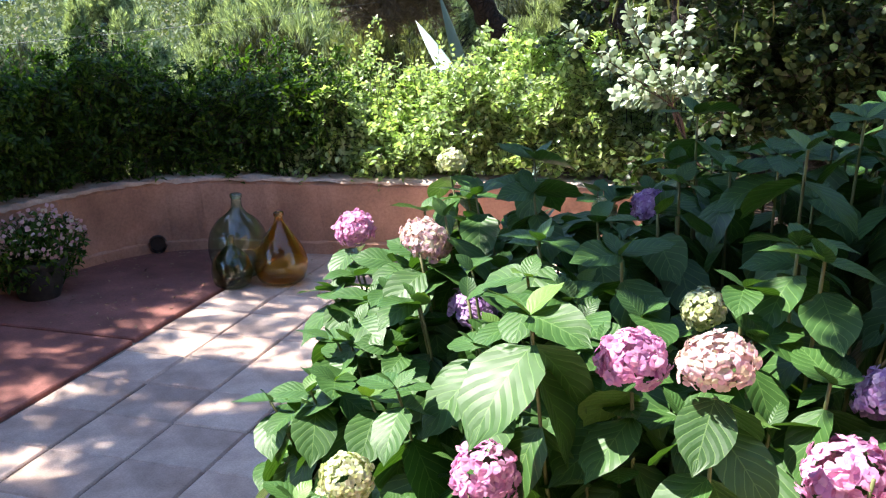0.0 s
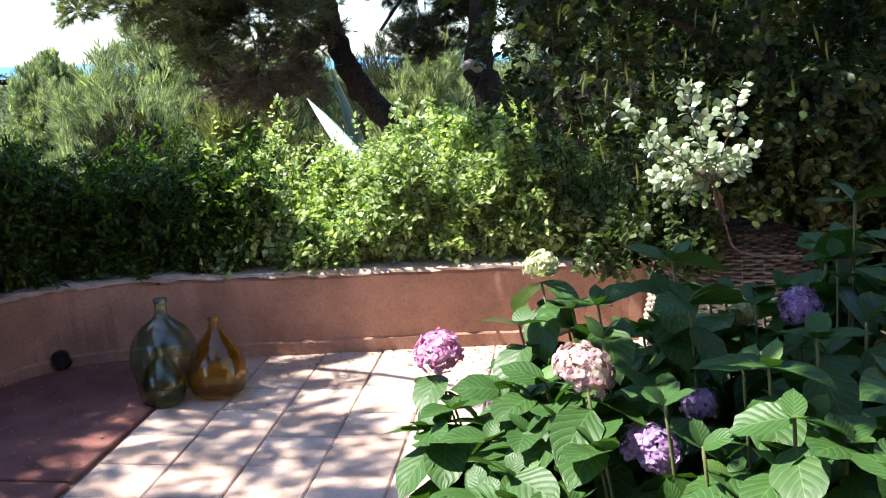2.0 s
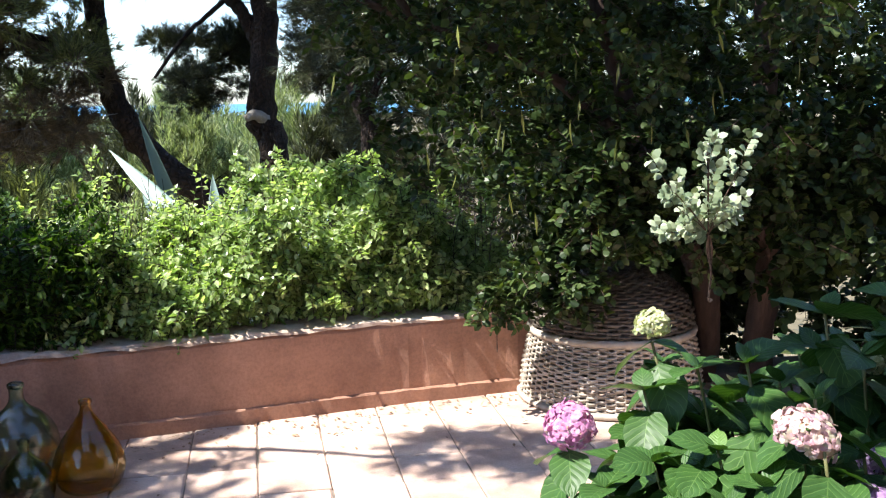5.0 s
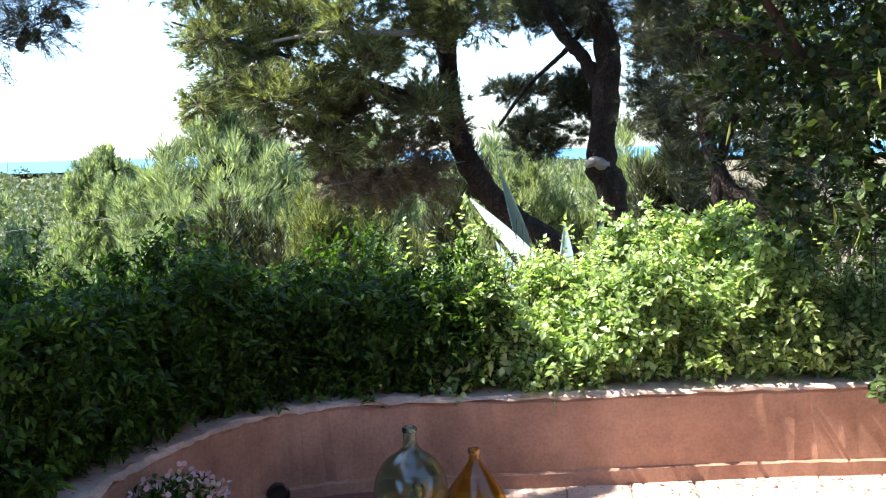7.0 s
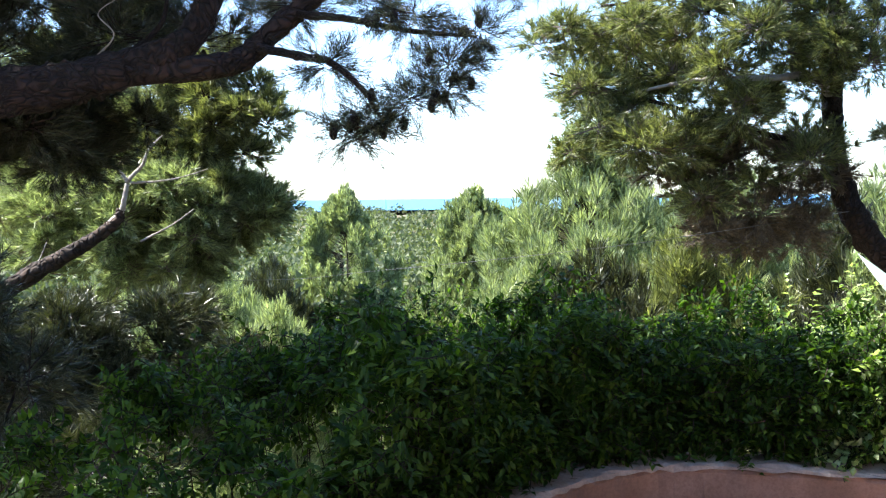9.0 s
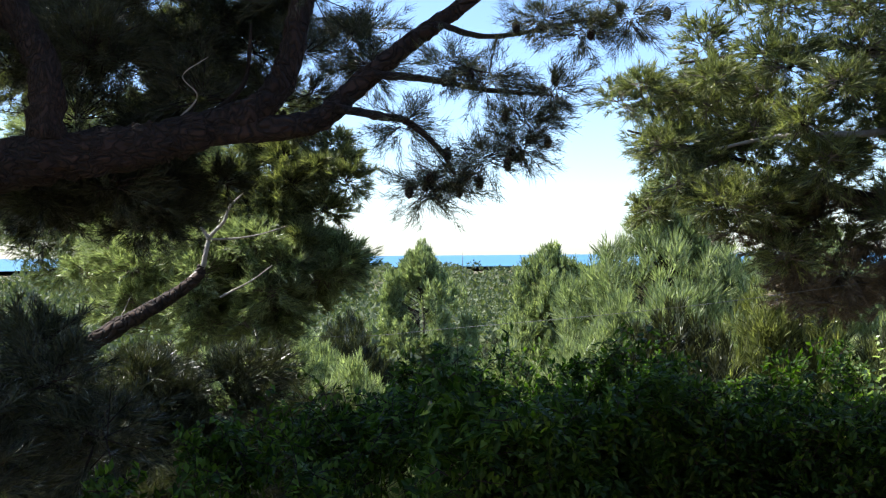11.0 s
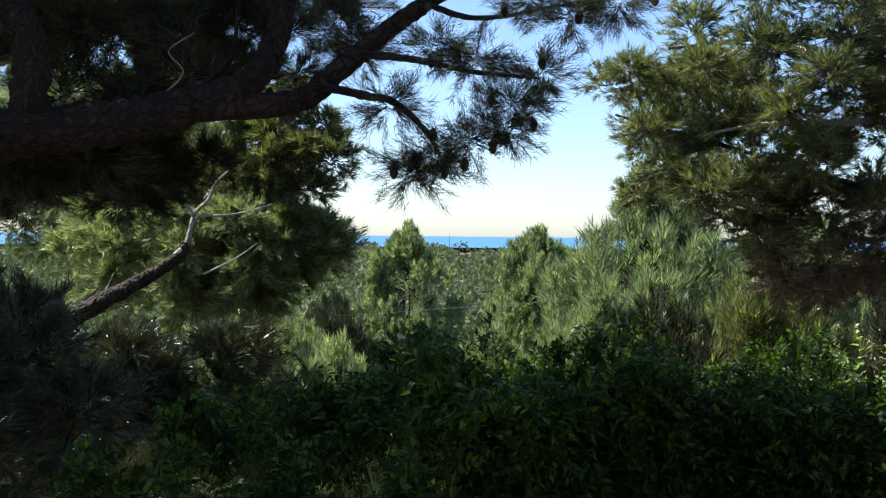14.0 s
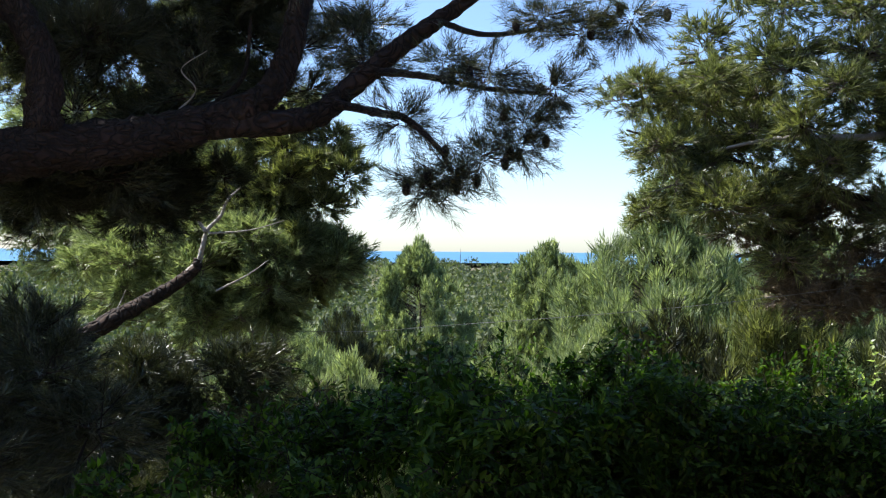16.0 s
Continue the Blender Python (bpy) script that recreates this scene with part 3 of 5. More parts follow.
limb("bough", [(-5.22, 2.58, 2.25), (-4.82, 2.93, 2.31), (-4.64, 3.06, 2.48), (-4.41, 3.17, 2.68), (-4.2, 3.26, 2.83), (-3.8, 3.5, 3.2)], 0.06, 0.03, BARK, trunk, 4, 18)
limb("branch", [(-4.72, 2.98, 2.38), (-4.42, 2.95, 2.31), (-4.22, 2.85, 2.26), (-4.05, 2.83, 2.13), (-3.98, 2.84, 2.02)], 0.024, 0.008, BARK, trunk, 5, 7)
limb("branch", [(-4.55, 3.08, 2.53), (-4.2, 3.0, 2.46), (-3.9, 2.95, 2.38), (-3.62, 3.0, 2.34)], 0.02, 0.006, BARK, trunk, 6, 7)
limb("branch", [(-4.3, 3.2, 2.76), (-4.0, 3.2, 2.66), (-3.5, 3.2, 2.68)], 0.018, 0.006, BARK, trunk, 7, 7)
limb("branch", [(-5.6, 2.1, 2.2), (-5.63, 2.12, 2.5), (-5.72, 2.05, 2.75), (-5.9, 2.0, 3.1)], 0.085, 0.06, BARK, trunk, 8, 8)
limb("branch", [(-5.2, 2.7, 2.35), (-5.05, 2.75, 2.5), (-4.98, 2.72, 2.75)], 0.016, 0.006, BARK, trunk, 9, 6)
limb("dead_branch", [(-5.3, 2.55, 2.3), (-5.2, 2.6, 2.42), (-5.27, 2.58, 2.52), (-5.15, 2.62, 2.6)], 0.005, 0.002, DEADWOOD, trunk, 10, 6, "bleached bare twig")
tipsC = [(-4.0, 2.83, 2.02), (-4.1, 2.8, 1.96), (-3.88, 2.9, 2.08), (-3.72, 2.97, 2.24), (-3.62, 3.0, 2.36), (-3.85, 2.9, 2.42), (-4.08, 2.95, 2.5), (-3.78, 3.02, 2.14), (-3.55, 3.15, 2.62), (-3.7, 3.1, 2.68), (-4.25, 2.86, 2.25), (-3.35, 3.2, 2.66)]
# Tips, inner, low and skirt needles get their shade from the darker copy.
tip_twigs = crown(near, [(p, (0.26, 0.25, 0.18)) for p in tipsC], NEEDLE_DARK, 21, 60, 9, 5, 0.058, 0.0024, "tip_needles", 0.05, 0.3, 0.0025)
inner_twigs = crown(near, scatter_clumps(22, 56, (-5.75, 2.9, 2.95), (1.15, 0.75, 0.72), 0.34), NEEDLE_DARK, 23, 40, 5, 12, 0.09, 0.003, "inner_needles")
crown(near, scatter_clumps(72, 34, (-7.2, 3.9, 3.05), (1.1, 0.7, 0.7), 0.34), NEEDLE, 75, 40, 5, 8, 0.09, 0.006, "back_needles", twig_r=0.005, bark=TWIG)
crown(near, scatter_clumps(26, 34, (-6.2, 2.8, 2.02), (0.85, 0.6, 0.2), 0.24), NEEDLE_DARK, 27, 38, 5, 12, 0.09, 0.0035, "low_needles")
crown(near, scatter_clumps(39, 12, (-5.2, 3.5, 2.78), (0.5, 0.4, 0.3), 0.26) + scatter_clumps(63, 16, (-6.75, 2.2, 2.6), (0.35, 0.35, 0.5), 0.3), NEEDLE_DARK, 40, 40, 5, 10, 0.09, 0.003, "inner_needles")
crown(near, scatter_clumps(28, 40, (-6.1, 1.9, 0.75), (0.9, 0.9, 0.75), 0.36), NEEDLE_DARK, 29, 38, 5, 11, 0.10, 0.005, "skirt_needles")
# Overhead clumps out of view, added to shade the hedge, floor and terrace.
crown(near, scatter_clumps(24, 130, (-7.15, 1.05, 4.75), (2.75, 2.5, 0.95), 0.62, 0.1) + scatter_clumps(74, 22, (-4.8, 0.85, 4.6), (0.8, 0.85, 0.35), 0.22) + scatter_clumps(73, 34, (-4.7, -1.7, 4.7), (1.6, 1.4, 0.6), 0.55, 0.1) + scatter_clumps(38, 12, (-5.6, 3.6, 4.7), (0.6, 0.7, 0.4), 0.42, 0.1), NEEDLE, 25, 34, 4, 8, 0.15, 0.019)
# Unseen bough that only carries the added overhead clumps.
limb("bough", [(-5.83, 2.2, 3.8), (-5.5, 0.8, 4.4), (-5.0, -0.6, 4.65), (-4.6, -1.9, 4.7)], 0.06, 0.02, BARK, trunk, 39, 8)
# Overhead bough and needles added to throw a shade patch on the floor.
limb("bough", [(-4.0, 3.4, 3.05), (-3.7, 3.2, 3.5), (-3.2, 2.85, 3.8), (-2.7, 2.6, 3.9)], 0.03, 0.01, BARK, trunk, 30, 7)
crown(near, [((-3.1, 2.95, 3.85), (0.5, 0.42, 0.2)), ((-2.75, 2.8, 3.9), (0.42, 0.4, 0.2))], NEEDLE, 37, 90, 5, 12, 0.12, 0.007, "shading_needles")
cones(near, tip_twigs, 24, 5)
cones(near, inner_twigs, 14, 6)

# The pine with the bent trunk behind the climber, and its straighter neighbour.
bent = thing("pine_tree", (-1.4, 9.7, float(ground_z(-1.4, 9.7))), "pine with a bent leaning trunk and grey-green crown", "pine tree", "pines behind the wall")
trunk = limb("trunk", [(-1.0, 9.7, -2.6), (-1.5, 9.7, 0.1), (-2.32, 9.71, 0.93), (-2.72, 9.70, 1.47), (-2.88, 9.68, 2.0), (-2.92, 9.64, 2.58), (-2.87, 9.58, 3.14), (-2.9, 9.5, 4.6), (-3.2, 9.3, 6.0)], 0.16, 0.06, BARK, bent, 11, 12)
limb("branch", [(-2.92, 9.62, 2.62), (-3.05, 9.2, 2.78), (-3.3, 8.75, 2.73), (-4.0, 8.5, 2.72), (-4.6, 8.4, 2.62)], 0.05, 0.012, DEADWOOD, trunk, 12, 8, "pale bare branch")
limb("branch", [(-2.9, 9.6, 2.1), (-3.3, 9.2, 2.2), (-4.2, 8.6, 2.5), (-5.3, 8.25, 2.85)], 0.04, 0.01, BARK, trunk, 13, 8)
limb("branch", [(-2.9, 9.5, 3.4), (-3.6, 9.1, 3.6), (-4.9, 8.6, 3.5)], 0.05, 0.012, BARK, trunk, 14, 8)
bent_twigs = crown(bent, scatter_clumps(31, 90, (-4.0, 8.8, 2.75), (1.65, 1.0, 1.25), 0.40), NEEDLE, 32, 42, 5, 8, 0.10, 0.009, twig_r=0.007, bark=TWIG)
crown(bent, scatter_clumps(33, 46, (-3.4, 9.2, 4.6), (2.4, 1.6, 1.0), 0.5), NEEDLE, 34, 30, 4, 8, 0.12, 0.012, "upper_needles", twig_r=0.007, bark=TWIG)
crown(bent, scatter_clumps(35, 34, (-3.7, 9.4, 1.7), (0.95, 0.7, 0.7), 0.38), NEEDLE_DRY, 36, 40, 4, 7, 0.10, 0.008, "dry_needles", twig_r=0.006, bark=TWIG)
cones(bent, bent_twigs, 30, 8)

upright = thing("pine_tree", (-1.15, 10.3, float(ground_z(-1.15, 10.3))), "pine with a straight dark trunk forking high up", "pine tree", "pines behind the wall")
trunk = limb("trunk", [(-1.1, 10.3, -2.8), (-1.21, 10.31, 0.87), (-1.34, 10.34, 1.43), (-1.26, 10.30, 2.58), (-1.40, 10.24, 3.3), (-1.3, 10.2, 5.2), (-1.1, 10.1, 6.6)], 0.19, 0.09, BARK, upright, 15, 12)
limb("bough", [(-1.33, 10.33, 2.2), (-1.50, 10.3, 2.55), (-1.88, 10.26, 3.07), (-2.3, 10.1, 4.2)], 0.09, 0.05, BARK, trunk, 16)
limb("branch", [(-1.42, 10.3, 3.0), (-1.71, 10.3, 2.65), (-2.11, 10.33, 2.3), (-2.45, 10.33, 1.86)], 0.035, 0.018, BARK, trunk, 17, 7)
limb("dead_branch", [(-1.3, 10.25, 1.4), (-1.42, 10.15, 1.46), (-1.5, 10.1, 1.42)], 0.07, 0.04, DEADWOOD, trunk, 18, 8, "pale broken branch stub")
# Dark needle copy: shade in these crowns is put into the colour.
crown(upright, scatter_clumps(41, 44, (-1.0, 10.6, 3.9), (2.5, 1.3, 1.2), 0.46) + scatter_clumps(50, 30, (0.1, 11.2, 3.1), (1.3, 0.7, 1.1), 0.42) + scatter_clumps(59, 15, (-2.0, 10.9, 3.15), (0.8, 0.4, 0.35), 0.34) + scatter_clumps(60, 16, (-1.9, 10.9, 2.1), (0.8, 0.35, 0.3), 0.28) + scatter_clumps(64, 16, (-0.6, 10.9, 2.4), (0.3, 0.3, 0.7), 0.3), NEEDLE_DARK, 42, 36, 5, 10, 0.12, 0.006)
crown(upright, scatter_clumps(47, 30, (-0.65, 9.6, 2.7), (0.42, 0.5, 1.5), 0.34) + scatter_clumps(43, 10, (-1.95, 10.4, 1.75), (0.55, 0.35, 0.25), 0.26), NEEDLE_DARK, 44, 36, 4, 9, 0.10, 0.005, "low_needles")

# The shaded pine left of the sea view, with a bleached dead limb.
shaded = thing("pine_tree", (-8.6, 2.9, float(ground_z(-8.6, 2.9))), "shaded pine with a dark slanting trunk and dead limb", "pine tree")
trunk = limb("trunk", [(-9.4, 3.4, -3.0), (-8.85, 4.0, 0.35), (-8.46, 4.26, 0.81), (-8.13, 4.45, 1.07), (-7.76, 4.67, 1.31), (-7.5, 4.83, 1.51), (-7.45, 4.86, 1.62)], 0.11, 0.03, BARK, shaded, 19, 10)
limb("dead_branch", [(-7.6, 4.76, 1.44), (-7.46, 4.85, 1.58), (-7.42, 4.87, 1.70), (-7.39, 4.89, 1.84), (-7.30, 4.94, 1.95), (-7.25, 4.96, 2.07), (-7.16, 5.02, 2.18)], 0.027, 0.006, DEADWOOD, trunk, 20, 8, "bleached bare limb")
limb("dead_branch", [(-7.39, 4.88, 1.83), (-7.43, 4.86, 1.89), (-7.46, 4.84, 1.95), (-7.40, 4.88, 2.0)], 0.017, 0.004, DEADWOOD, trunk, 21, 7, "bleached bare limb")
limb("dead_branch", [(-7.38, 4.89, 1.82), (-7.2, 5.0, 1.83), (-7.05, 5.09, 1.86), (-6.88, 5.19, 1.92)], 0.010, 0.003, DEADWOOD, trunk, 22, 6, "bleached bare limb")
limb("dead_branch", [(-7.3, 4.9, 1.38), (-7.1, 5.02, 1.5), (-6.95, 5.1, 1.62)], 0.010, 0.003, DEADWOOD, trunk, 23, 6, "bleached bare limb")
limb("dead_branch", [(-8.05, 4.5, 1.12), (-7.98, 4.55, 1.25), (-7.93, 4.58, 1.38)], 0.008, 0.003, DEADWOOD, trunk, 24, 6, "bleached bare limb")
# Paler needle copy: sunlight on this crown is put into the colour.
crown(shaded, scatter_clumps(51, 100, (-8.3, 5.75, 1.6), (1.55, 0.6, 0.72), 0.30), NEEDLE_BRIGHT, 52, 44, 5, 9, 0.09, 0.0085, twig_r=0.005, bark=TWIG)
crown(shaded, scatter_clumps(57, 60, (-7.45, 5.85, 2.1), (0.75, 0.4, 0.85), 0.27), NEEDLE, 58, 44, 5, 8, 0.09, 0.0085, "side_needles")
crown(shaded, scatter_clumps(53, 96, (-10.9, 6.9, 2.3), (2.2, 0.9, 1.2), 0.5), NEEDLE_BRIGHT, 54, 34, 4, 9, 0.13, 0.011, "back_needles")
# Darker copy again: shade under the trunk put into the colour.
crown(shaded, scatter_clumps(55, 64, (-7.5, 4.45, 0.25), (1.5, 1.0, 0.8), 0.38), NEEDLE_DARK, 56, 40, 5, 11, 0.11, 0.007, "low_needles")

# Younger pines further down the slope.
def plumes(g, base, axis, length, wide, count, width):
    """Upright brushes of needles round each axis."""
    n = len(base)
    f = g.uniform(0, 1, (n, count, 1))
    out = ball(g, n * count).reshape(n, count, 3)
    p = base[:, None] + axis[:, None] * length[:, None, None] * f + out * (wide[:, None, None] * 0.25)
    d = unit(axis[:, None] * 0.9 + out * (0.75 - 0.45 * f))
    ln = wide[:, None, None] * g.uniform(0.7, 1.2, (n, count, 1))
    side = unit(np.cross(d, ball(g, n * count).reshape(n, count, 3))) * (width / 2)
    V = np.stack([p - side, p + side, p + d * ln], 2).reshape(-1, 3)
    return V, np.arange(len(V)).reshape(-1, 3)


def slope_pine(x, y, top, width, mat, seed, detail=1.0, label="bushy young green pine on the slope"):
    """A broad cone of rounded heads of upright shoots, with dark gaps between them."""
    g = np.random.default_rng(seed)
    z0 = float(ground_z(x, y))
    ob = thing("pine_tree", (x, y, z0), label, "pine tree", "pines on the slope")
    limb("trunk", [(x, y, z0 - 0.2), (x + 0.1, y, (z0 + top) / 2), (x, y, top - 0.3 * width)], 0.012 * width + 0.02, 0.008, BARK, ob, seed, 8)
    n, heads = int(1650 * detail), int(56 * detail)
    low = g.uniform(0, 1, heads) ** 0.8 * min(top - z0 - 0.4 * width, 2.4 * width)
    low[:2] = 0.0, 0.25 * width
    ang = g.uniform(0, 2 * np.pi, heads)
    rh = 1.05 * width * (1 - np.exp(-1.5 * low / width)) * g.uniform(0.55, 1.1, heads)
    k = g.integers(0, heads, n)
    head = np.stack([x + rh * np.cos(ang), y + rh * np.sin(ang), top - 0.32 * width - low], -1)[k]
    tip = head + ball(g, n) * g.uniform(0.2, 1, (n, 1)) ** (1 / 3) * width * np.array([0.22, 0.22, 0.32])
    axis = unit(unit(tip - head) * 0.5 + np.array([0, 0, 1.0]) + g.normal(0, 0.28, (n, 3)))
    length = 0.13 * width * g.uniform(0.6, 1.5, n)
    length[: n // 60] *= 1.5
    base = tip - axis * length[:, None]
    far_k = max(1.0, math.hypot(x + 1.9, y + 0.7) / 14)
    part("crown", mesh_from("crown", *plumes(g, base, axis, length, 0.10 * width * g.uniform(0.7, 1.2, n), 34, 0.0165 * far_k), mat), ob, kind="stuff")
    inner = np.stack([np.full(n, x), np.full(n, y), base[:, 2] - 0.3 * width], -1) + (head - [x, y, 0]) * [0.1, 0.1, 0]
    part("brushwood", mesh_from("brushwood", *twigs(inner[::3], base[::3], 0.006 * width), BARK), ob, "thin brown twigs", "stuff")
    return ob


# Needle copies chosen per tree put sun and shade into the colour.
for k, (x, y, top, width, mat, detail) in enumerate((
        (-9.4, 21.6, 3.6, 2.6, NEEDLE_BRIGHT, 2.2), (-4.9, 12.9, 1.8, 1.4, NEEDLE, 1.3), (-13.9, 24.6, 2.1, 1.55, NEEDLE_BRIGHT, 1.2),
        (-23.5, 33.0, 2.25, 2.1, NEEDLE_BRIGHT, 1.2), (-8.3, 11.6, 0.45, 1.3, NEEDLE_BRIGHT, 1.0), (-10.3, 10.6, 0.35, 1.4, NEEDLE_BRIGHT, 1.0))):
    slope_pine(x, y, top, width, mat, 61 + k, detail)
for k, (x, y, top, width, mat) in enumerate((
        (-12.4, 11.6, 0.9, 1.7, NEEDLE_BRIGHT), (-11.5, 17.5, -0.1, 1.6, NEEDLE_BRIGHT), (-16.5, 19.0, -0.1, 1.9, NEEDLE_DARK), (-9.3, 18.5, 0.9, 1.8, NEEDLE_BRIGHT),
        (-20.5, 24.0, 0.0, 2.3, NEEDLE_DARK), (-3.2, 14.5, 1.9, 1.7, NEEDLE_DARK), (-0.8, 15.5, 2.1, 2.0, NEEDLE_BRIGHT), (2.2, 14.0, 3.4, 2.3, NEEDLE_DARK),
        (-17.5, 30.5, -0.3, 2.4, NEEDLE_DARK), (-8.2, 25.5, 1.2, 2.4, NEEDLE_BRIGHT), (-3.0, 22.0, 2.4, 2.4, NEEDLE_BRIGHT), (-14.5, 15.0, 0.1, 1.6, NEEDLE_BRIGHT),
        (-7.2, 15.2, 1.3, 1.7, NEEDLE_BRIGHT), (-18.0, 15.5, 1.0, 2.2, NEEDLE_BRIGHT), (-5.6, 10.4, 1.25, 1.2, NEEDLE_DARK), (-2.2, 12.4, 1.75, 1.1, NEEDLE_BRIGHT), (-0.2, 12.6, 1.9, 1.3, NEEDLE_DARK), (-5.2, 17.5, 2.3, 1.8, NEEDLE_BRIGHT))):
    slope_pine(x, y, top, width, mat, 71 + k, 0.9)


# Woods out to the coast.
def sprays(P, D, g, L, wide):
    """Single pointed sprays of foliage."""
    s = unit(np.cross(D, ball(g, len(P)))) * (L * wide / 2)[:, None]
    V = np.stack([P - s, P + s, P + D * L[:, None]], 1).reshape(-1, 3)
    return V, np.arange(len(V)).reshape(-1, 3)



g = np.random.default_rng(81)
C, D, Ls = [], [], []
for k in range(1250):
    r = math.exp(g.uniform(math.log(34), math.log(680)))
    a = g.uniform(radians(84), radians(152))
    x, y = r * math.cos(a), r * math.sin(a)
    if r < 60 and abs(math.atan2(-x - 1.9, y + 0.7) - 0.53) < 0.1:
        continue
    w = g.uniform(2.0, 3.8) * (1 + r / 500)
    top = float(ground_z(x, y)) + g.uniform(4.6, 6.6) + 0.6 * math.sin(r * 0.03) - 2.2 * max(0.0, 1 - r / 90) + 1.1 * math.sin(a * 23.0 + r * 0.004) * min(1.0, r / 300)
    n = 620 if r < 130 else 110
    v = unit(g.normal(size=(n, 3)) * (1, 1, 0.8) + (0, 0, 0.5))
    p = np.array((x, y, top - w)) + v * (w, w, w * 1.0) * g.uniform(0.75, 1.08, (n, 1))
    C.append(p)
    D.append(unit(v + 1.3 * ball(g, n)))
    Ls.append(np.full(n, w * (0.115 if r < 130 else 0.28)) * g.uniform(0.6, 1.2, n))
C, D, Ls = np.concatenate(C), np.concatenate(D), np.concatenate(Ls)
tagged(new("woods", mesh_from("woods", *sprays(C, D, g, Ls, 0.8), WOODS)), "pine woods rolling down to the coast", "woods", kind="stuff")

mast = thing("mast", (-153.4, 258.3, float(ground_z(-153.4, 258.3))), "thin grey mast standing up out of the far woods", "mast")
part("pole", mesh_from("pole", *tube([(-153.4, 258.3, float(ground_z(-153.4, 258.3))), (-153.4, 258.3, 0.6)], 0.16, 0.10, 8, 3), WIRE), mast)
part("antenna", mesh_from("antenna", *tube([(-153.4, 258.3, 0.5), (-153.4, 258.3, 1.9)], 0.05, 0.04, 6, 3), WIRE), mast)

# ---- hedge and climber along the wall ----
def leafy_clumps(g, clumps, sprigs, per, L, W, make=oval_leaves):
    """Sprigs of paired leaflets that spread out of each clump."""
    A, B, C, D = [], [], [], []
    for c, r in clumps:
        way = unit(ball(g, sprigs) + [0, 0, 0.1])
        tip = np.asarray(c) + way * r * g.uniform(0.55, 1.05, (sprigs, 1))
        ax = unit(way + 0.7 * ball(g, sprigs) - [0, 0, 0.35])
        root = tip - ax * L * per * 0.45
        A.append(root)
        B.append(tip)
        side = unit(np.cross(ax, ball(g, sprigs)))
        for k in range(per):
            for s in (-1, 1):
                C.append(root + (tip - root) * (k + 0.6) / per)
                D.append(unit(side * s + ax * 0.45 + 0.25 * ball(g, sprigs)))
    A, B, C, D = (np.concatenate(v) for v in (A, B, C, D))
    n = len(C)
    return make(C, D, unit(ball(g, n) * 0.7 + [0, 0, 1]), L * g.uniform(0.7, 1.15, n), W * g.uniform(0.8, 1.15, n)), twigs(A, B, 0.003)


def hedge_clumps(g, n, s0, s1, depth, top, front, size):
    """Clumps of foliage over a body that follows the wall between s0 and s1 (shares of its length)."""
    i = g.uniform(s0, s1, n) * (len(WALL) - 1)
    k = i.astype(int).clip(0, len(WALL) - 2)
    f = (i - k)[:, None]
    base, out = WALL[k] * (1 - f) + WALL[k + 1] * f, unit(WOUT[k] * (1 - f) + WOUT[k + 1] * f)
    face = g.uniform(0, 1, n) < 0.5
    o = np.where(face, front + np.abs(g.normal(0.04, 0.12, n)), front + (depth - front) * g.uniform(0, 1, n))
    xy = base + out * o[:, None]
    h = top(xy[:, 0], xy[:, 1], o) - 0.10 + g.normal(0, 0.07, n)
    z = np.where(face, 0.50 + g.uniform(0, 1, n) * (h - 0.50), h)
    r = size * g.uniform(0.65, 1.35, n)
    return [(np.array((x, y, c)), np.full(3, k)) for (x, y), c, k in zip(xy, z, r)]


def shoots(g, roots, height, L, W, step=0.035):
    """Upright leafy shoots that stand out of the mass."""
    A, B, C, D = [], [], [], []
    for p in roots:
        h, way = height * g.uniform(0.5, 1.1), unit(np.array((g.normal(0, 0.35), g.normal(0, 0.35), 1.0)))
        q = np.array(p, float)
        for k in range(int(h / step)):
            way = unit(way + g.normal(0, 0.12, 3) - (0, 0, 0.02 * k))
            A.append(q)
            q = q + way * step
            B.append(q)
            for s in (-1, 1):
                C.append(q)
                D.append(unit(np.cross(way, ball(g, 1)[0]) * s + way * 0.5))
    C, D = np.array(C), np.array(D)
    lv = leaves(C, D, unit(ball(g, len(C)) * 0.5 + [0, 0, 1]), L * g.uniform(0.6, 1.1, len(C)), W)
    return lv, twigs(A, B, 0.0025)


g = np.random.default_rng(91)
hedge = thing("hedge", (-3.9, 3.3, -0.2), "dense dark green hedge spilling over the low wall", "hedge")
def hedge_top(x, y, o):
    return np.where(x > -2.9, 1.02 + 0.10 * np.sin(x * 3), 1.03 + 0.09 * np.sin(x * 5.1 + y * 3.3) + 0.06 * np.sin(y * 7.7 - x * 4) - 0.10 * np.clip(o - 0.6, 0, 1)) - 0.25 * np.clip(2.4 - y, 0, 2.5)


hv, ht = leafy_clumps(g, hedge_clumps(g, 640, 0.265, 0.86, 1.5, hedge_top, 0.10, 0.15), 15, 4, 0.05, 0.023, leaves)
ov, ot = leafy_clumps(g, hedge_clumps(g, 60, 0.5, 0.86, 0.3, hedge_top, 0.03, 0.11), 17, 4, 0.05, 0.023, leaves)
roots = [(x, y, 0.95 - 0.2 * max(0, 2.4 - y)) for x, y in zip(g.uniform(-4.7, -2.5, 150), g.uniform(2.0, 4.8, 150)) if x < -3.95 or (y > 4.5 and x < -2.6)]
lv, tw = shoots(g, roots, 0.42, 0.055, 0.02)
part("foliage", mesh_from("foliage", *join([hv, ov, lv]), HEDGE), hedge, kind="stuff")
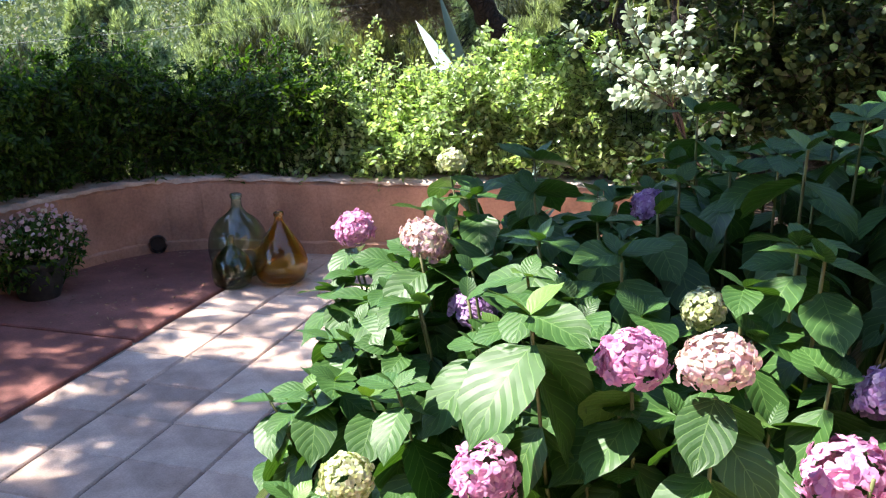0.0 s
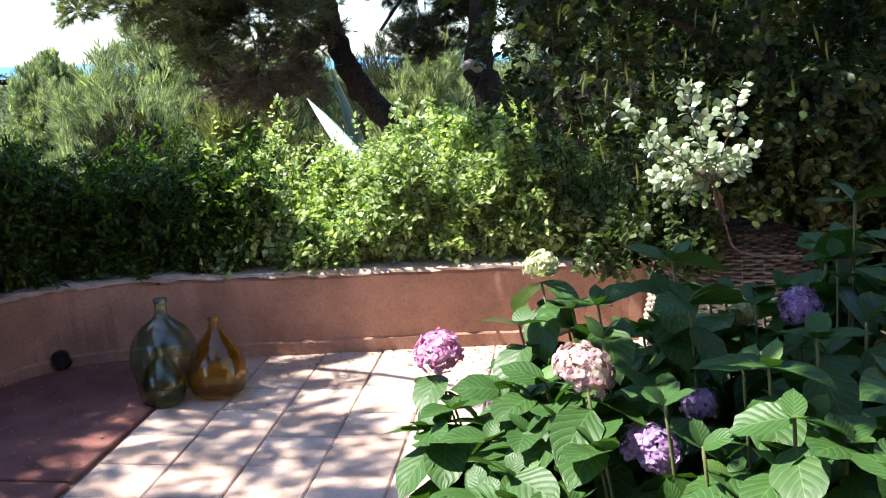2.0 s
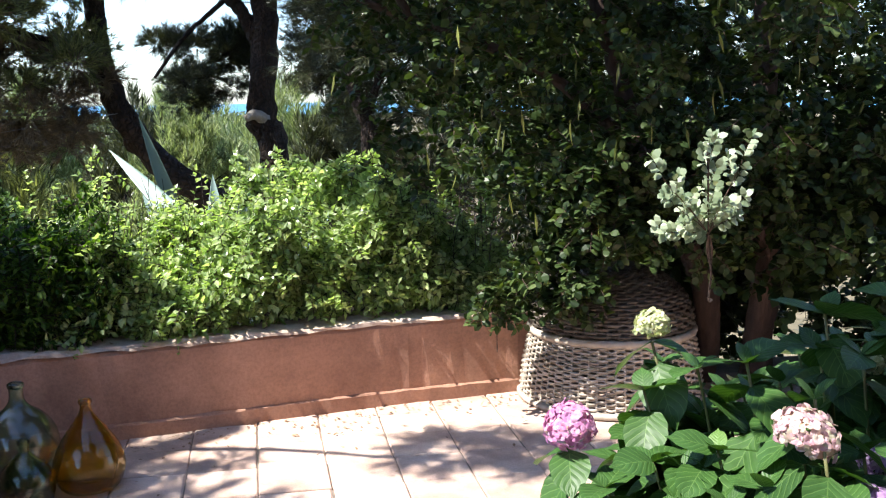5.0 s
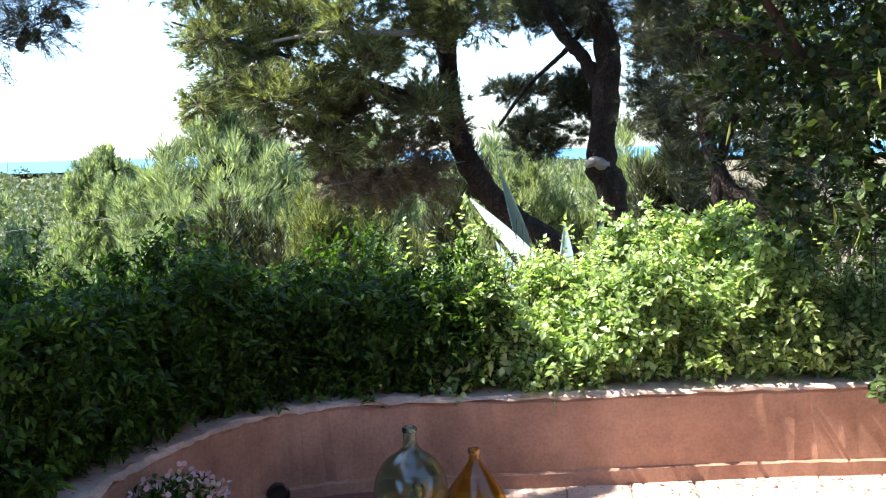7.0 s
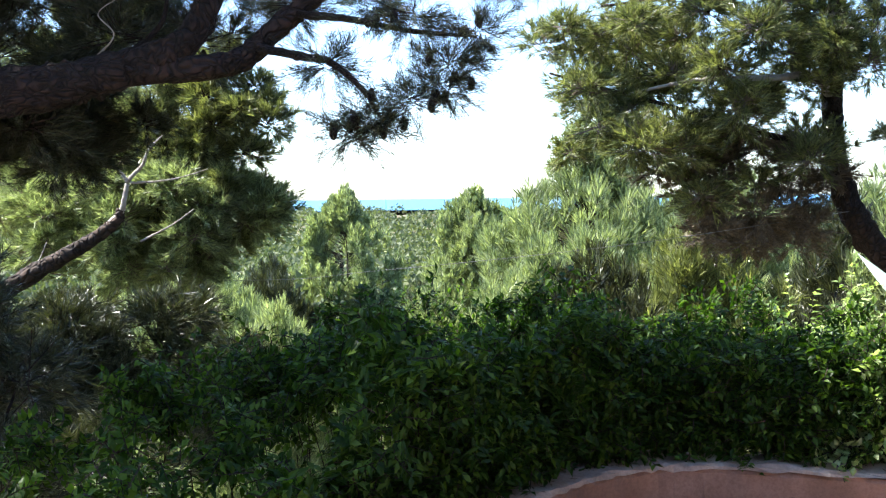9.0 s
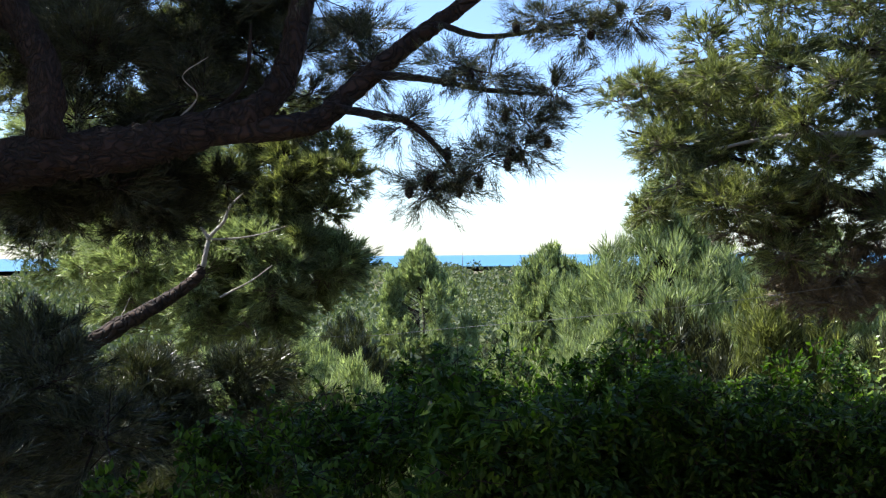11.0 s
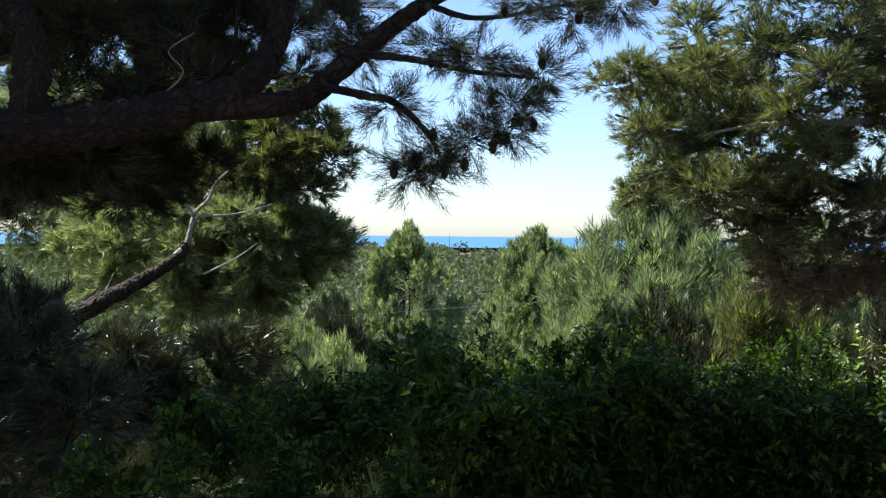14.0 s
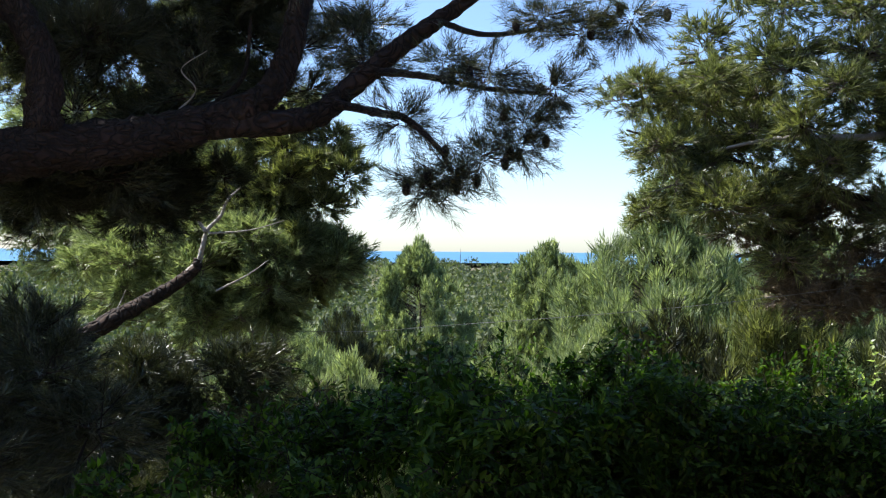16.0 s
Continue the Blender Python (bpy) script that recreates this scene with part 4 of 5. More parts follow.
A = np.column_stack([g.uniform(-4.6, -2.4, 700), g.uniform(1.0, 5.0, 700), np.full(700, -0.3)])
A = A[((A[:, 0] < -4.15) | (A[:, 1] > 4.75)) & (A[:, 1] > 2.4)]
part("brushwood", mesh_from("brushwood", *join([tw, ht, twigs(A, A + g.normal(0, 0.14, A.shape) + [0, 0, 0.95], 0.005)]), BARK), hedge, "thin woody stems", "stuff")

climber = thing("climbing_shrub", (-1.4, 4.8, -0.1), "bright green leafy climber heaped behind the wall", "shrub")
def climber_top(x, y, o):
    return 0.86 + 0.15 * np.sin(x * 3.1 + 4.6) + 0.12 * np.sin(x * 8.3 + y * 6.0) - 0.22 * np.clip(x + 0.9, 0, 1.2) + 0.10 * o


roots = [(x, y, 0.80) for x, y in zip(g.uniform(-2.4, 0.1, 110), g.uniform(4.55, 5.4, 110))]
lv, tw = shoots(g, roots, 0.42, 0.05, 0.026)
tv, tt = shoots(g, [(x, y, 0.8) for x, y in zip(g.uniform(-2.75, -2.2, 16), g.uniform(4.9, 5.4, 16))], 0.72, 0.05, 0.026)
cv, ct = leafy_clumps(g, hedge_clumps(g, 330, 0.0, 0.295, 1.3, climber_top, 0.10, 0.15), 17, 4, 0.048, 0.030, leaves)
part("foliage", mesh_from("foliage", *join([cv, lv, tv]), BUSH), climber, kind="stuff")
A = np.column_stack([g.uniform(-2.6, 0.0, 400), g.uniform(4.6, 5.4, 400), np.full(400, -0.3)])
part("brushwood", mesh_from("brushwood", *join([tw, tt, ct, twigs(A, A + g.normal(0, 0.2, A.shape) + [0, 0, 1.1], 0.005)]), BARK), climber, "thin stems", "stuff")


# ---- agave ----
def agave_leaf(base, tip, width, sag, up):
    b, t = np.array(base), np.array(tip)
    n, m = 14, 7
    u, v = np.linspace(0, 1, n), np.linspace(-1, 1, m)
    d = t - b
    s = unit(np.cross(d, up))
    nn = np.cross(s, unit(d))
    w = width * (0.45 + 0.75 * np.sin(np.pi * np.clip(u * 0.78 + 0.06, 0, 1))) * (1 - u**4.0) ** 0.9
    C = b + d * u[:, None] + nn * (sag * np.sin(np.pi * u))[:, None]
    V = C[:, None] + s * (w[:, None] * v)[..., None] * 0.5 + nn * (0.16 * w[:, None] * v**2)[..., None]
    U = V - nn * (0.022 * (1 - u) + 0.003)[:, None, None] * (1 - 0.7 * v**2)[None, :, None]
    i, j = np.meshgrid(np.arange(n - 1), np.arange(m - 1), indexing="ij")
    q = np.stack([i * m + j, i * m + j + 1, (i + 1) * m + j + 1, (i + 1) * m + j], -1).reshape(-1, 4)
    o = n * m
    rim = [(i * m + k, (i + 1) * m + k, o + (i + 1) * m + k, o + i * m + k) for i in range(n - 1) for k in (0, m - 1)]
    return smooth(mesh_from("leaf", np.concatenate([V.reshape(-1, 3), U.reshape(-1, 3)]), np.concatenate([q, q[:, ::-1] + o, rim]), AGAVE))


agave = thing("agave", (-1.7, 6.85, -1.2), "pale blue-green agave with long pointed leaves", "agave")
for tip, wd, sag in (((-2.23, 6.62, 1.51), 0.12, 0.03), ((-1.46, 6.83, 1.13), 0.12, 0.02), ((-1.75, 7.05, 1.05), 0.16, 0.05),
                     ((-1.2, 6.9, 0.85), 0.15, 0.06), ((-2.3, 7.2, 0.9), 0.16, 0.05), ((-0.85, 6.6, 0.8), 0.14, 0.08), ((-1.9, 6.5, 0.75), 0.15, 0.08)):
    part("leaf", agave_leaf((-1.72, 6.85, -0.25), tip, wd, sag, (0.1, -1.0, 0.35)), agave)
part("leaf", agave_leaf((-1.5, 5.75, 0.36), (-2.46, 6.72, 1.27), 0.115, 0.03, (0.1, -1.0, 0.35)), agave, "broad bleached leaf leaning outward")


# ---- carob tree over the basket ----
g = np.random.default_rng(101)
carob = thing("carob_tree", (1.0, 4.4, -0.1), "dark glossy carob tree with hanging green pods", "carob tree")
limb("trunk", [(1.06, 4.35, -0.25), (0.98, 4.15, 0.45), (0.86, 4.16, 0.80), (0.66, 4.24, 1.22), (0.53, 4.31, 1.67), (0.3, 4.5, 2.7), (0.2, 4.8, 3.8)], 0.075, 0.04, BARK_RED, carob, 31, 10)
limb("trunk", [(1.3, 4.25, -0.25), (1.24, 4.0, 0.6), (1.21, 3.95, 0.95), (1.20, 3.99, 1.35), (1.3, 4.2, 2.8), (1.5, 4.6, 3.9)], 0.085, 0.05, BARK_RED, carob, 32, 10)
limb("bough", [(0.62, 4.26, 1.3), (0.1, 4.4, 1.75), (-0.55, 4.5, 2.0), (-1.0, 4.6, 2.2)], 0.04, 0.015, BARK_RED, carob, 33, 8)
limb("bough", [(0.98, 4.15, 0.5), (0.5, 3.1, 0.72), (0.1, 2.3, 0.9), (0.0, 2.08, 1.04), (-0.05, 2.0, 1.17), (-0.17, 1.77, 1.44)], 0.005, 0.002, BARK, carob, 34, 6)
limb("dead_branch", [(0.9, 1.3, 2.5), (0.52, 0.52, 1.67), (0.54, 0.38, 1.59), (0.55, 0.25, 1.53)], 0.012, 0.004, BARK_RED, carob, 37, 6, "reddish bare twig")
# Three unseen boughs that carry the shading clumps added below.
limb("bough", [(1.25, 4.1, 1.9), (1.4, 3.3, 2.4), (1.1, 2.4, 2.7), (0.5, 1.5, 2.8), (-0.2, 0.9, 2.82), (-0.9, 0.6, 2.8)], 0.04, 0.01, BARK_RED, carob, 35, 7)
limb("bough", [(-0.55, 4.5, 2.0), (-0.9, 4.5, 2.5), (-1.3, 4.5, 2.85), (-1.8, 4.5, 3.0)], 0.025, 0.008, BARK_RED, carob, 38, 7)
limb("bough", [(0.3, 4.5, 2.6), (-0.1, 4.0, 3.2), (-0.6, 3.3, 3.6), (-1.1, 2.8, 3.75)], 0.035, 0.01, BARK_RED, carob, 36, 7)
cl = [(p, np.full(3, k)) for p, k in zip(in_ellipsoid(g, 190, (1.1, 4.75, 2.5), (2.2, 1.4, 1.95), 0.3), g.uniform(0.28, 0.5, 190)) if not (p[2] < 0.95 and p[1] < 4.4)]
cl += [(np.array((x, y, z)), np.full(3, 0.24)) for x, y, z in ((0.3, 3.9, 1.0), (-0.7, 4.3, 1.25), (0.7, 3.75, 1.05), (1.2, 3.5, 0.95), (1.5, 3.4, 1.25), (1.6, 3.2, 0.8), (0.9, 3.4, 1.4), (0.15, 3.85, 0.95), (0.32, 3.68, 0.82), (0.78, 3.68, 0.85), (0.05, 3.72, 0.72), (0.55, 3.6, 1.2), (0.1, 3.75, 1.25), (-0.2, 3.9, 1.15), (1.0, 3.3, 1.9), (0.4, 3.5, 1.7), (1.5, 3.0, 1.7))]
# Unseen overhead clumps added to shade hydrangea, climber, basket lid and carob.
cl += [(p, np.full(3, k)) for p, k in zip(in_ellipsoid(g, 60, (-0.78, 0.68, 2.8), (0.7, 0.64, 0.2)), g.uniform(0.14, 0.26, 60))]
cl += [(p, np.full(3, k)) for p, k in zip(in_ellipsoid(g, 36, (-1.6, 4.5, 3.0), (0.55, 0.5, 0.2)), g.uniform(0.18, 0.3, 36))]
cl += [(p, np.full(3, k)) for p, k in zip(in_ellipsoid(g, 30, (-0.85, 3.95, 2.65), (0.45, 0.4, 0.2)), g.uniform(0.18, 0.3, 30))]
cl += [(p, np.full(3, k)) for p, k in zip(in_ellipsoid(g, 20, (-1.15, 0.55, 2.85), (0.3, 0.38, 0.15)), g.uniform(0.14, 0.24, 20))]
cl += [(p, np.full(3, k)) for p, k in zip(in_ellipsoid(g, 18, (-0.45, -0.2, 2.85), (0.3, 0.32, 0.15)), g.uniform(0.14, 0.24, 18))]
cl += [(p, np.full(3, k)) for p, k in zip(in_ellipsoid(g, 46, (-0.12, 0.35, 2.85), (0.6, 0.75, 0.22)), g.uniform(0.16, 0.28, 46))]
cl += [(p, np.full(3, k)) for p, k in zip(in_ellipsoid(g, 34, (-0.7, 3.2, 3.7), (0.9, 1.0, 0.45)), g.uniform(0.25, 0.42, 34))]
lv, tw = leafy_clumps(g, cl, 21, 5, 0.054, 0.038)
part("crown", mesh_from("crown", *lv, CAROB), carob, kind="stuff")
part("brushwood", mesh_from("brushwood", *tw, BARK_RED), carob, "thin twigs", "stuff")
def frond(g, root, way, n, L, W):
    """A pinnate leaf: pairs of round leaflets on a thin rachis."""
    q, way, A, B, C, D = np.array(root, float), unit(np.array(way, float)), [], [], [], []
    side = unit(np.cross(way, [0.25, -1.0, 0.2]))
    for k in range(n):
        way = unit(way + g.normal(0, 0.06, 3) - (0, 0, 0.03))
        A.append(q)
        q = q + way * L * 0.62
        B.append(q)
        for s in (-1, 1):
            C.append(q)
            D.append(unit(side * s + way * 0.55 + g.normal(0, 0.12, 3)))
    C.append(q)
    D.append(way)
    m = len(C)
    face = unit(np.array([-0.35, -0.75, 0.6]) + g.normal(0, 0.3, (m, 3)))
    return oval_leaves(np.array(C), np.array(D), face, L * g.uniform(0.8, 1.15, m), W * g.uniform(0.85, 1.1, m)), twigs(A, B, 0.0016)


sprig = []
for end, count in (((-0.17, 1.76, 1.44), 9), ((-0.30, 1.77, 1.37), 7), ((-0.02, 1.86, 1.40), 6), ((0.0, 2.0, 1.22), 6), ((-0.17, 1.97, 1.18), 6), ((-0.22, 1.86, 1.28), 5)):
    stem = curve_points([(0.0, 2.08, 1.04), (-0.05, 2.0, 1.17), end], 8)
    lean = unit(stem[-1] - stem[-4])
    sprig.append(((np.zeros((0, 3)), np.zeros((0, 3), int)), tube(stem, 0.003, 0.0015, 5, 2)))
    for k in range(count):
        f = 0.55 + 0.45 * k / (count - 1)
        turn = (1 if k % 2 else -1) * g.uniform(0.3, 1.1) * (1.15 - 0.9 * (f - 0.55) / 0.45)
        way = (lean[0] + math.sin(turn), lean[1] + g.uniform(-0.3, 0.1), lean[2] + 0.5 * math.cos(turn))
        sprig.append(frond(g, stem[int(f * (len(stem) - 1))], way, int(g.integers(2, 5)), 0.035, 0.023))
lv, tw = join([p for p, _ in sprig]), join([q for _, q in sprig])
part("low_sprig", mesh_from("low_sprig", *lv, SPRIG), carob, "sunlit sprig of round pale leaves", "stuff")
part("brushwood", mesh_from("brushwood", *tw, BARK_RED), carob, "thin twigs", "stuff")
hang = [(np.array((x, y, z)), np.full(3, 0.21)) for x, y, z in zip(g.uniform(-0.05, 1.5, 26), g.uniform(3.5, 3.8, 26), g.uniform(0.95, 1.4, 26))]
hang += [(np.array((-0.27, 3.86, 0.55)), np.full(3, 0.16)), (np.array((-0.1, 3.8, 0.7)), np.full(3, 0.2)), (np.array((0.1, 3.72, 0.62)), np.full(3, 0.17))]
lv, tw = leafy_clumps(g, hang, 44, 4, 0.05, 0.034)
part("hanging_leaves", mesh_from("hanging_leaves", *lv, CAROB), carob, "dark leaves hanging over the basket", "stuff")
part("brushwood", mesh_from("brushwood", *tw, BARK_RED), carob, "thin twigs", "stuff")
P = in_ellipsoid(g, 80, (0.5, 3.9, 1.7), (1.6, 0.9, 0.9))
part("pod", mesh_from("pod", *leaves(P, np.tile([0, 0, -1.0], (80, 1)) + g.normal(0, 0.15, (80, 3)), ball(g, 80), 0.115, 0.015, 0.6, 0.02), POD), carob, "hanging green pods", "stuff")

dark = thing("evergreen_tree", (0.2, 8.3, float(ground_z(0.2, 8.3))), "dense dark evergreen behind the carob tree", "tree")
limb("trunk", [(0.3, 8.1, -2.0), (0.05, 8.12, 0.76), (-0.33, 8.22, 1.25), (-0.55, 8.26, 1.9), (-0.5, 8.3, 3.4)], 0.09, 0.04, BARK, dark, 41, 8)
limb("trunk", [(-0.3, 8.3, -2.0), (-0.42, 8.23, 1.0), (-0.35, 8.3, 1.6), (0.1, 8.3, 2.6)], 0.06, 0.03, BARK, dark, 42, 8)
# Crown reuses the darkened pine needle colour.
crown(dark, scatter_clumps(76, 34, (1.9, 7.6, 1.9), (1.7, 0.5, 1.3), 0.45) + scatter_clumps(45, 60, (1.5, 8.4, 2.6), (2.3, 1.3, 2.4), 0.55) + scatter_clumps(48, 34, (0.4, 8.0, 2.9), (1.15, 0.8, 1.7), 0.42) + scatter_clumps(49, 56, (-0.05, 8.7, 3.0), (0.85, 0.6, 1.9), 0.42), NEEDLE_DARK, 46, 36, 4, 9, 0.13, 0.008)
cl = [(p, np.full(3, k)) for p, k in zip(in_ellipsoid(g, 130, (2.3, 6.2, 1.7), (2.6, 1.3, 2.5), 0.2), g.uniform(0.4, 0.65, 130))]
cl += [(p, np.full(3, k)) for p, k in zip(in_ellipsoid(g, 46, (1.1, 5.1, 0.55), (1.0, 0.45, 0.75), 0.1), g.uniform(0.28, 0.42, 46))]
cl += [(p, np.full(3, k)) for p, k in zip(in_ellipsoid(g, 60, (2.05, 3.9, 0.9), (0.8, 0.85, 1.1), 0.2), g.uniform(0.3, 0.46, 60))]
undergrowth = thing("evergreen_shrub", (2.4, 6.4, -0.3), "dark evergreen shrubs under the trees", "shrub")
lv, tw = leafy_clumps(g, cl, 22, 4, 0.08, 0.05)
part("foliage", mesh_from("foliage", *lv, CAROB), undergrowth, kind="stuff")
part("brushwood", mesh_from("brushwood", *tw, BARK), undergrowth, "thin twigs", "stuff")


# ---- hydrangea ----
def hydrangea_leaf(seed):
    g = np.random.default_rng(seed)
    n, m = 11, 7
    u, v = np.linspace(0, 1, n), np.linspace(-1, 1, m)
    w = 0.355 * np.sin(np.pi * u**0.86) ** 0.62 * (1 - 0.25 * u**6) + 0.001
    w[-2] *= 0.62
    curl, cup = g.uniform(0.12, 0.34), g.uniform(-0.25, 0.5)
    X = np.repeat(u[:, None], m, 1) + 0.02 * g.normal(size=(n, m)) * (np.abs(v) > 0.9)
    Y = w[:, None] * v * (1 + 0.03 * g.normal(size=(n, m)))
    Z = 0.10 * np.abs(Y) - curl * u[:, None] ** 2 + cup * Y**2 + 0.007 * np.sin(u * 21)[:, None] * np.abs(v)
    V = np.stack([X, Y, Z], -1).reshape(-1, 3)
    i, j = np.meshgrid(np.arange(n - 1), np.arange(m - 1), indexing="ij")
    q = np.stack([i * m + j, (i + 1) * m + j, (i + 1) * m + j + 1, i * m + j + 1], -1).reshape(-1, 4)
    me = smooth(mesh_from("leaf", V, q, HYDRANGEA))
    uv = me.uv_layers.new(name="UVMap")
    flat = np.stack([np.repeat(u[:, None], m, 1), np.repeat((v[None] + 1) / 2, n, 0)], -1).reshape(-1, 2)
    uv.data.foreach_set("uv", flat[q.ravel()].ravel())
    return me


LEAVES = [hydrangea_leaf(k) for k in range(6)]


def flower_head(kind, r, seed):
    """A mophead: many florets of four rounded petals over a ball."""
    g = np.random.default_rng(seed)
    n = 150
    k = np.arange(n) + 0.5
    ph, z = k * 2.39996, 1 - 1.5 * k / n
    lump = 1 + 0.06 * np.sin(5 * z + g.uniform(0, 6)) + g.normal(0, 0.07, n)
    d = unit(np.column_stack([np.sqrt(1 - z**2) * np.cos(ph), np.sqrt(1 - z**2) * np.sin(ph), z * 0.85]) + g.normal(0, 0.09, (n, 3)))
    up = unit(d + g.normal(0, 0.28, (n, 3)))
    s = unit(np.cross(up, ball(g, n)))
    t = np.cross(up, s)
    at = d * (r * 0.92 * lump)[:, None]
    C, D, N = [], [], []
    for a in range(4):
        w = s * math.cos(a * math.pi / 2) + t * math.sin(a * math.pi / 2)
        C.append(at)
        D.append(unit(w + up * g.uniform(-0.05, 0.5, (n, 1))))
        N.append(up)
    C, D, N = np.concatenate(C), np.concatenate(D), np.concatenate(N)
    return mesh_from("flower_head", *oval_leaves(C, D, N, r * 0.24 * g.uniform(0.75, 1.2, len(C)), r * 0.25, 0.12), PETAL[kind])


HEADS = {k: [flower_head(k, 1.0, 5 * i + j) for j in range(2)] for i, k in enumerate(PETAL)}

bush = thing("hydrangea", (0.15, 0.75, 0.0), "large flowering hydrangea bush with pink mophead flowers", "hydrangea")
ROOT = np.array((0.15, 0.75, 0.0))
g = np.random.default_rng(111)
blooms = [((-0.80, 1.05, 0.93), 0.062, "pink"), ((-0.49, 0.69, 1.01), 0.066, "faded"), ((-0.37, 0.65, 0.87), 0.066, "violet"), ((-0.57, 1.18, 1.10), 0.046, "cream"),
          ((0.12, 0.34, 1.02), 0.046, "cream"), ((0.15, -0.05, 1.07), 0.060, "faded"), ((0.03, 0.06, 1.02), 0.062, "pink"), ((-0.187, 0.035, 0.817), 0.066, "pink"),
          ((-0.179, 0.12, 0.93), 0.056, "pink"), ((0.40, 0.16, 0.96), 0.06, "violet"), ((0.343, 0.06, 0.87), 0.08, "pink"), ((-0.40, -0.02, 0.805), 0.05, "cream"),
          ((-0.26, 0.82, 0.90), 0.042, "violet"), ((-0.03, 1.0, 1.05), 0.052, "violet"), ((-0.14, 1.03, 1.03), 0.036, "cream")]
stems, tops = [], []
for p, r, k in blooms:
    tops.append((np.array(p) - (0, 0, r * 0.8), 0))
rosettes = [(0.62, 1.0, 1.36), (0.8, 0.7, 1.4), (0.5, 1.25, 1.28), (0.95, 1.0, 1.42), (-0.123, 0.038, 1.085), (-0.276, 0.338, 0.91), (-0.2, 0.5, 1.08), (0.28, 0.55, 1.27), (0.4, 0.8, 1.3), (0.05, 0.7, 1.17), (-0.3, 0.95, 1.16), (-0.62, 0.6, 0.84), (-0.5, 0.35, 0.78), (-0.66, 0.95, 0.88), (-0.5, 1.1, 1.02), (-0.62, 1.1, 0.98), (-0.52, 1.24, 1.0), (-0.45, 0.98, 1.06), (-0.28, 0.85, 1.1), (-0.08, 0.3, 1.0), (0.2, 0.2, 1.02), (0.1, 0.15, 0.9), (-0.1, 0.6, 1.1), (0.5, 0.45, 1.2)]
tops += [(np.array(p), 1) for p in rosettes]
while len(tops) < 275:
    a, d = g.uniform(0, 2 * np.pi), g.uniform(0.0, 1) ** 0.42
    x, y = 0.17 + 1.02 * d * math.cos(a), 0.72 + 0.84 * d * math.sin(a)
    z = (0.62 + 0.46 * (1 - d**4.5)) * (1 if g.uniform() < 0.65 else g.uniform(0.65, 0.9)) + (0.13 if x < 0 else 0.30) * x + g.normal(0, 0.04) + 0.08 * (y - 0.7)
    if min(np.linalg.norm(np.array((x, y, z)) - q) for q, _ in tops) > 0.055:
        tops.append((np.array((x, y, z)), 1))
for _ in range(44):
    x, y = -0.42 + g.uniform(-0.4, 0.35), 0.92 + g.uniform(-0.42, 0.34)
    tops.append((np.array((x, y, 0.72 + 0.28 * g.uniform() + 0.1 * x)), 1))
spots = []
OPEN = unit(np.array((0.0, -0.93, 0.36)))  # the flowers stand free towards this side
for q, ros in tops:
    foot = ROOT + np.array((0.45 * (q[0] - ROOT[0]), 0.45 * (q[1] - ROOT[1]), 0.0))
    knee = (foot + q) / 2 + np.array(((q[0] - ROOT[0]) * 0.12, (q[1] - ROOT[1]) * 0.12, 0.05))
    pts = curve_points([foot, knee, q], 10)
    stems.append(tube([foot, knee, q], 0.005, 0.003, 6, 8))
    ph = g.uniform(0, 6.28)
    pairs = ((1.0, 0.05, 1.3), (0.99, 0.09, 0.3), (0.95, 0.12, -0.35), (0.87, 0.135, -0.8), (0.76, 0.14, -1.1)) if ros else ((0.98, 0.105, -0.25), (0.94, 0.12, -0.5), (0.87, 0.13, -0.8), (0.76, 0.135, -1.1))
    grow = 1.12
    if q[0] in (-0.123, -0.276):
        pairs = ((1.0, 0.06, 1.1), (1.0, 0.115, 0.2), (0.96, 0.145, -0.3), (0.9, 0.15, -0.7), (0.82, 0.14, -1.0))
        ph = 0.9
    for i, (f, size, rise) in enumerate(pairs):
        c = pts[int(round(f * (len(pts) - 1)))]
        for s in (0, math.pi):
            yaw = ph + i * math.pi / 2 + s + g.normal(0, 0.25)
            k = grow * size * g.uniform(0.85, 1.15)
            m = Matrix.Translation(c) @ Euler((g.normal(0, 0.25), -math.atan(rise) + g.normal(0, 0.15) + 0.1, yaw)).to_matrix().to_4x4() @ Matrix.Diagonal((k, k, k, 1))
            mid = np.array(m @ Vector((0.55, 0, 0)))
            if q[0] not in (-0.123, -0.276) and any(0.0 < (mid - p) @ OPEN < 0.42 and np.linalg.norm((mid - p) - ((mid - p) @ OPEN) * OPEN) < r * 0.8 + 0.25 * k for p, r, _ in blooms):
                continue
            spots.append((i + 2.5 * max(0.0, c[1] - 0.9), m))
spots.sort(key=lambda s: s[0])
rest, rest_uv = [], []
for n, (_, m) in enumerate(spots):
    me = LEAVES[n % 6]
    if n < 300:
        ob = new("leaf", me)
        ob.parent = bush
        ob.matrix_parent_inverse = Matrix.Translation(-ROOT)
        ob.matrix_basis = m
    else:
        rest.append(me.copy())
        rest[-1].transform(m)
bm = bmesh.new()
for me in rest:
    bm.from_mesh(me)
    bpy.data.meshes.remove(me)
me = bpy.data.meshes.new("inner_leaves")
bm.to_mesh(me)
bm.free()
me.materials.append(HYDRANGEA)
part("inner_leaves", me, bush, "shaded inner leaves", "stuff")
part("stalk", smooth(mesh_from("stalk", *join(stems), STEM)), bush, "green-brown stems", "stuff")
